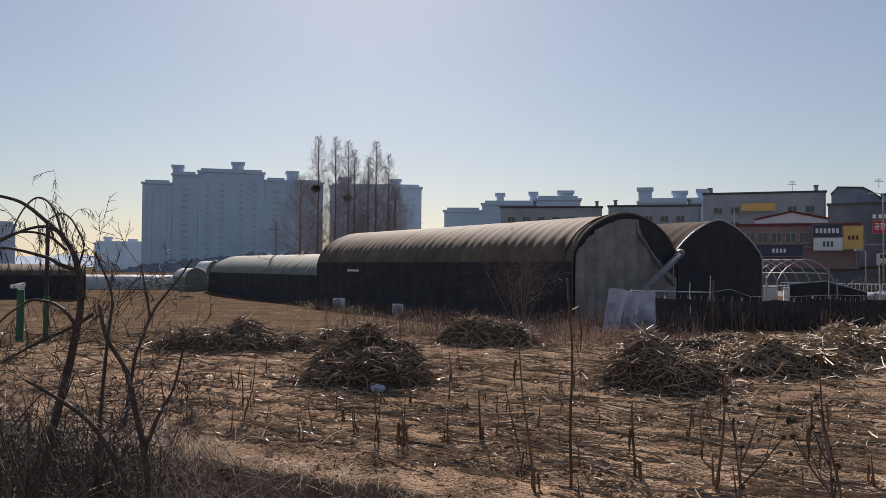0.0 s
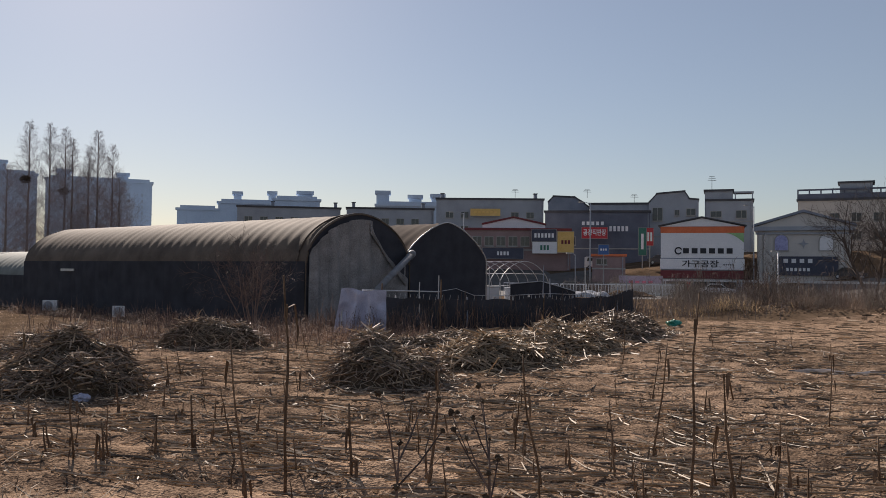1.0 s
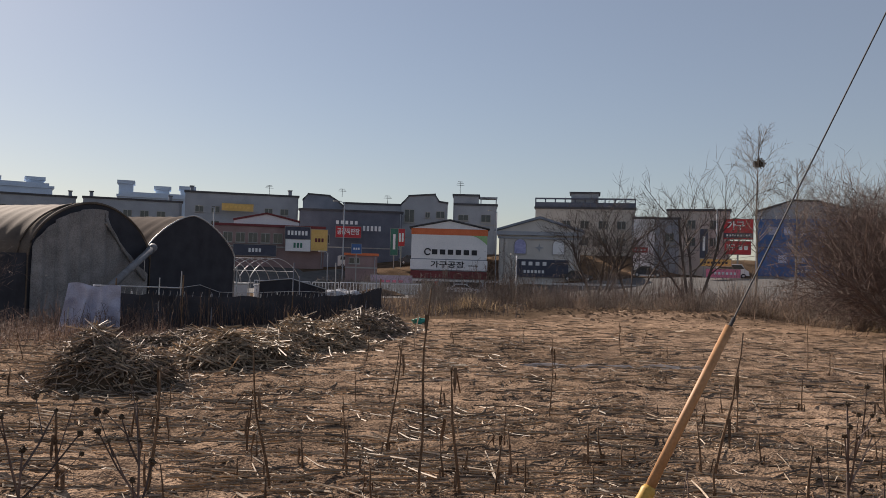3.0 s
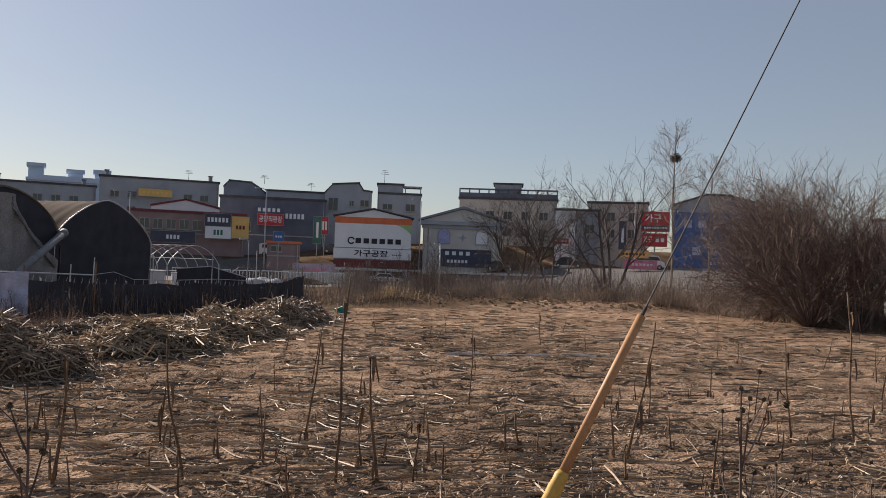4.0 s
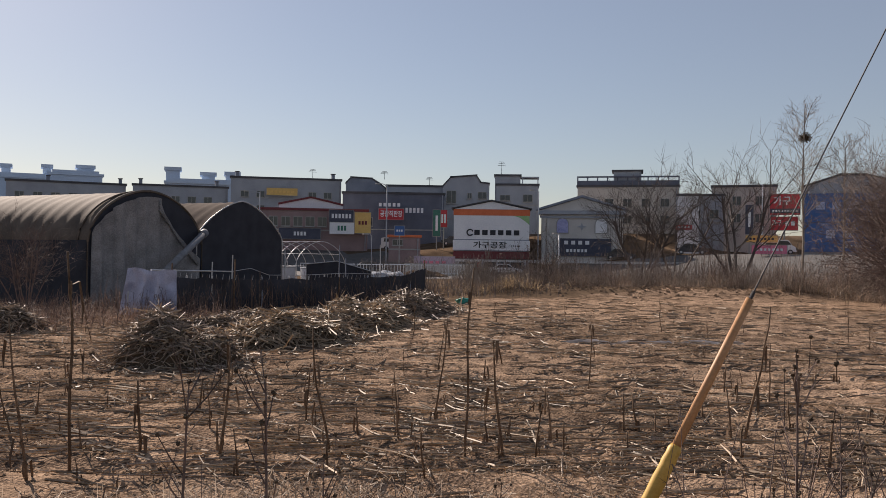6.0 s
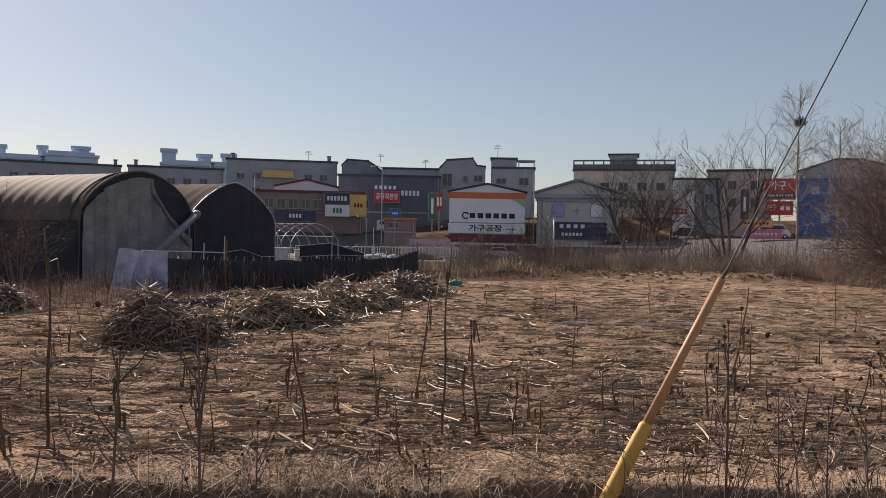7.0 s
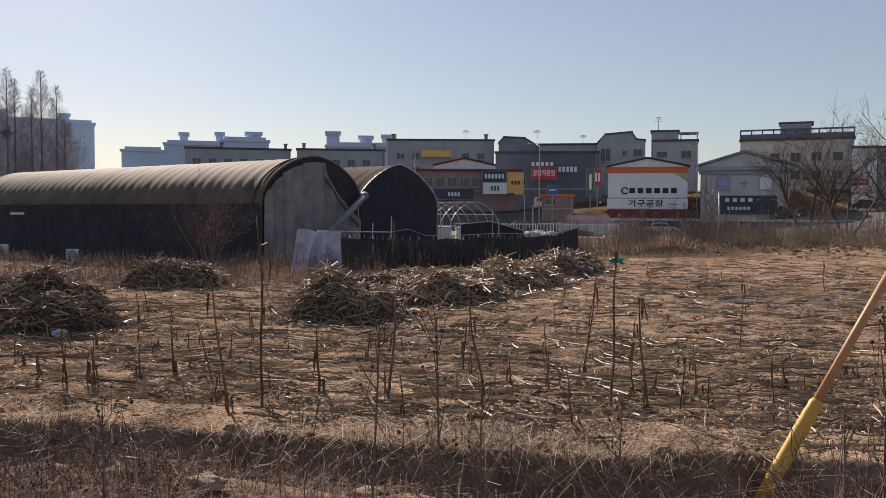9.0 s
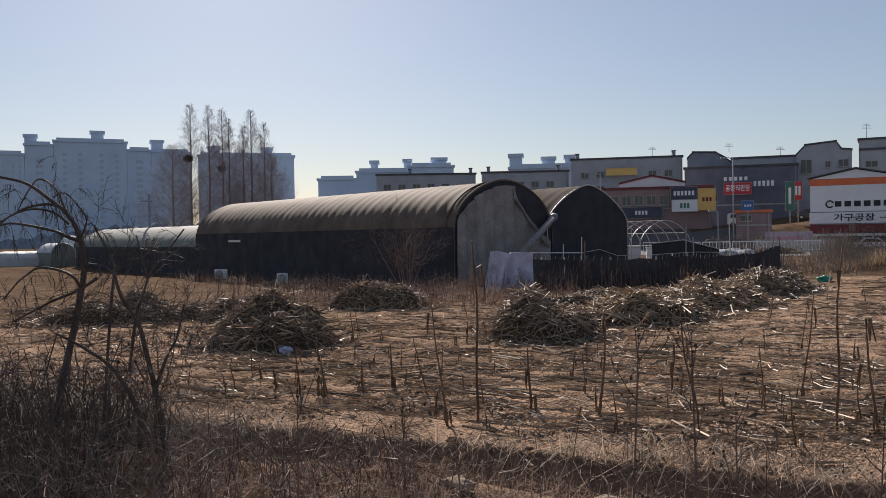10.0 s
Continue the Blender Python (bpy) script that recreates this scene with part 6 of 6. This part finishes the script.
def litter(name, label, mat, count, near, far, seed, kind):
    rnd = random.Random(seed)
    g, made = Geo(), 0
    while made < count:
        # more of them close to the near edge
        d = near + (far - near) * rnd.random() ** 1.6
        a = radians(rnd.uniform(-72, 42))
        x, y = d * math.sin(-a), d * math.cos(a) - 1
        if kind != "clod" and rnd.random() < 0.45:
            # most of them lie along the old rows
            side = edge_side(x, y)
            row = (round(side / 0.88) + 0.5) * 0.88 + rnd.gauss(0, 0.11)
            y += (row - side) * 1.085
        if not in_field(x, y):
            continue
        # a bare strip runs along the lip
        if kind != "clod" and edge_side(x, y) < (rnd.uniform(0.1, 1.2) if seed > 100 else rnd.uniform(0.5, 2.0)):
            continue
        if noise.noise((x * 0.55, y * 0.9, 21)) < rnd.uniform(-0.5, 0.4):
            continue
        made += 1
        big = 1 + d / 60
        z = ground_z(x, y)
        if kind == "clod":
            s = 0.011 + 0.06 * rnd.random() ** 2.5 * big if seed != 58 else rnd.uniform(0.03, 0.11)
            k = len(g.v)
            for vx, vy, vz in ((1, 0, 0), (0.2, 1, 0), (-1, 0.3, 0), (-0.2, -1, 0), (0.1, 0.1, 0.5)):
                g.v.append((x + vx * s * rnd.uniform(0.7, 1.4), y + vy * s * rnd.uniform(0.7, 1.3), z - 0.01 + vz * s * rnd.uniform(0.7, 1.2)))
            g.f += [(k, k + 1, k + 4), (k + 1, k + 2, k + 4), (k + 2, k + 3, k + 4), (k + 3, k, k + 4)]
            continue
        t = radians(-22.8) + rnd.gauss(0, 0.36) if rnd.random() < 0.78 else rnd.uniform(0, math.pi)
        dirn = Vector((math.cos(t), math.sin(t), 0))
        if kind == "stick":
            ln = rnd.uniform(0.15, 0.95) * (1.7 if rnd.random() < 0.15 else 1)
            r = rnd.uniform(0.004, 0.014) * big
            if seed > 100:
                # broken bits, strewn loosely
                ln, r, t = rnd.uniform(0.03, 0.16), rnd.uniform(0.003, 0.007) * big, rnd.gauss(-0.4, 0.9)
                dirn = Vector((math.cos(t), math.sin(t), 0))
            p = Vector((x, y, z + r * 0.7 + rnd.random() ** 4 * 0.05))
            q = dirn * ln / 2
            q.z = rnd.gauss(0, 0.025)
            bend = Vector((rnd.gauss(0, 0.02), rnd.gauss(0, 0.02), rnd.uniform(0, 0.02)))
            ends = [p - q, p + bend, p + q]
            for e in ends:
                e.z = max(e.z, ground_z(e.x, e.y) + r * 0.5)
            g.tube(ends, [r, r * 0.95, r * 0.7], 4, True)
        else:
            ln, w = rnd.uniform(0.06, 0.26), rnd.uniform(0.005, 0.014) * big
            p = Vector((x, y, z + 0.012))
            up = rnd.uniform(0.01, 0.07)
            side = Vector((-dirn.y, dirn.x, rnd.gauss(0, 0.5))).normalized()
            g.strip([p - dirn * ln / 2, p - dirn * ln * 0.15 + Vector((0, 0, up)), p + dirn * ln * 0.2 + Vector((0, 0, up * 0.7)), p + dirn * ln / 2], [w * 0.3, w, w, w * 0.2], side)
    ob = part(name, g, mat, None)
    return tagged(ob, label, "stalk litter", kind="stuff")


CLOD = material("soil clod", (0.10, 0.068, 0.046), (0.34, 0.232, 0.152), 0.95, 6, 40, 0.4, 0.01, island=0.3, spec=0.0)
litter("fallen_stalk_litter", "fallen dry stalks lying in rows on the soil", STRAW, 2700, 6.5, 46, 51, "stick")
litter("fallen_stalk_litter", "dark fallen stalks lying in rows on the soil", STRAW_DARK, 1700, 6.0, 40, 55, "stick")
litter("fallen_stalk_litter", "fallen dry stalks close to the path", STRAW, 1900, 6.0, 16, 52, "stick")
litter("straw_bits", "short broken bits of pale straw on the soil", STRAW, 7500, 6.0, 30, 104, "stick")
litter("straw_bits", "short broken bits of dark straw on the soil", STRAW_DARK, 3500, 6.0, 30, 105, "stick")
litter("leaf_litter", "torn pale dry leaves on the soil", STRAW, 2400, 6.0, 34, 53, "leaf")
litter("leaf_litter", "torn brown dry leaves on the soil", STRAW_DARK, 700, 6.0, 34, 56, "leaf")
litter("soil_clods", "crumbled brown soil clods", CLOD, 10000, 6.0, 34, 54, "clod")
litter("soil_clods", "crumbled brown soil clods far off", CLOD, 6500, 20, 48, 57, "clod")
litter("soil_clods", "coarse dark soil clods on the far field", CLOD, 3000, 14, 56, 58, "clod")
rnd = random.Random(63)
g = Geo()
for _ in range(2600):
    x = rnd.uniform(20, 46)
    y = rnd.gauss(58.2, 1.7) - 0.45 * x
    s = 0.04 + 0.16 * rnd.random() ** 2.5
    z, k = ground_z(x, y), len(g.v)
    for vx, vy, vz in ((1, 0, -0.1), (0.2, 1, -0.1), (-1, 0.3, -0.1), (-0.2, -1, -0.1), (0.4, 0.1, 0.6), (-0.4, 0.2, 0.5)):
        g.v.append((x + vx * s * rnd.uniform(0.7, 1.4), y + vy * s * rnd.uniform(0.7, 1.3), z + vz * s * rnd.uniform(0.7, 1.3)))
    g.f += [(k, k + 1, k + 4), (k + 1, k + 2, k + 5), (k + 1, k + 5, k + 4), (k + 2, k + 3, k + 5), (k + 3, k, k + 4), (k + 3, k + 4, k + 5)]
tagged(part("soil_clods", g, CLOD, None), "turned clods heaped along the far end of the field", "soil clods", kind="stuff")
litter("fallen_stalk_litter", "fallen dry stalks on the far field", STRAW, 1800, 20, 54, 59, "stick")


# ---- eroded soil lumps along the ditch lip ----
rnd = random.Random(61)
g = Geo()
for i in range(260):
    x, s = rnd.uniform(-7, 8), rnd.gauss(-0.35, 0.3)
    y = 6.75 - 0.42 * x + 1.085 * s
    r = 0.014 + 0.05 * rnd.random() ** 3
    c = Vector((x, y, ground_z(x, y) + r * 0.2))
    k = (rnd.uniform(0.8, 1.5), rnd.uniform(0.7, 1.2), rnd.uniform(0.5, 0.85))

    def lump(u, v):
        a, b = 2 * math.pi * u, math.pi * (v - 0.5)
        d = Vector((math.cos(a) * math.cos(b), math.sin(a) * math.cos(b), math.sin(b)))
        q = 1 + 0.7 * noise.noise(d * 1.3 + Vector((i, 0, 0)))
        return c.x + d.x * r * k[0] * q, c.y + d.y * r * k[1] * q, c.z + d.z * r * k[2] * q

    g.sheet(9, 6, lump)
tagged(part("soil_lumps", g, BANK, None), "broken soil lumps along the eroded ditch lip", "soil lumps", kind="stuff")
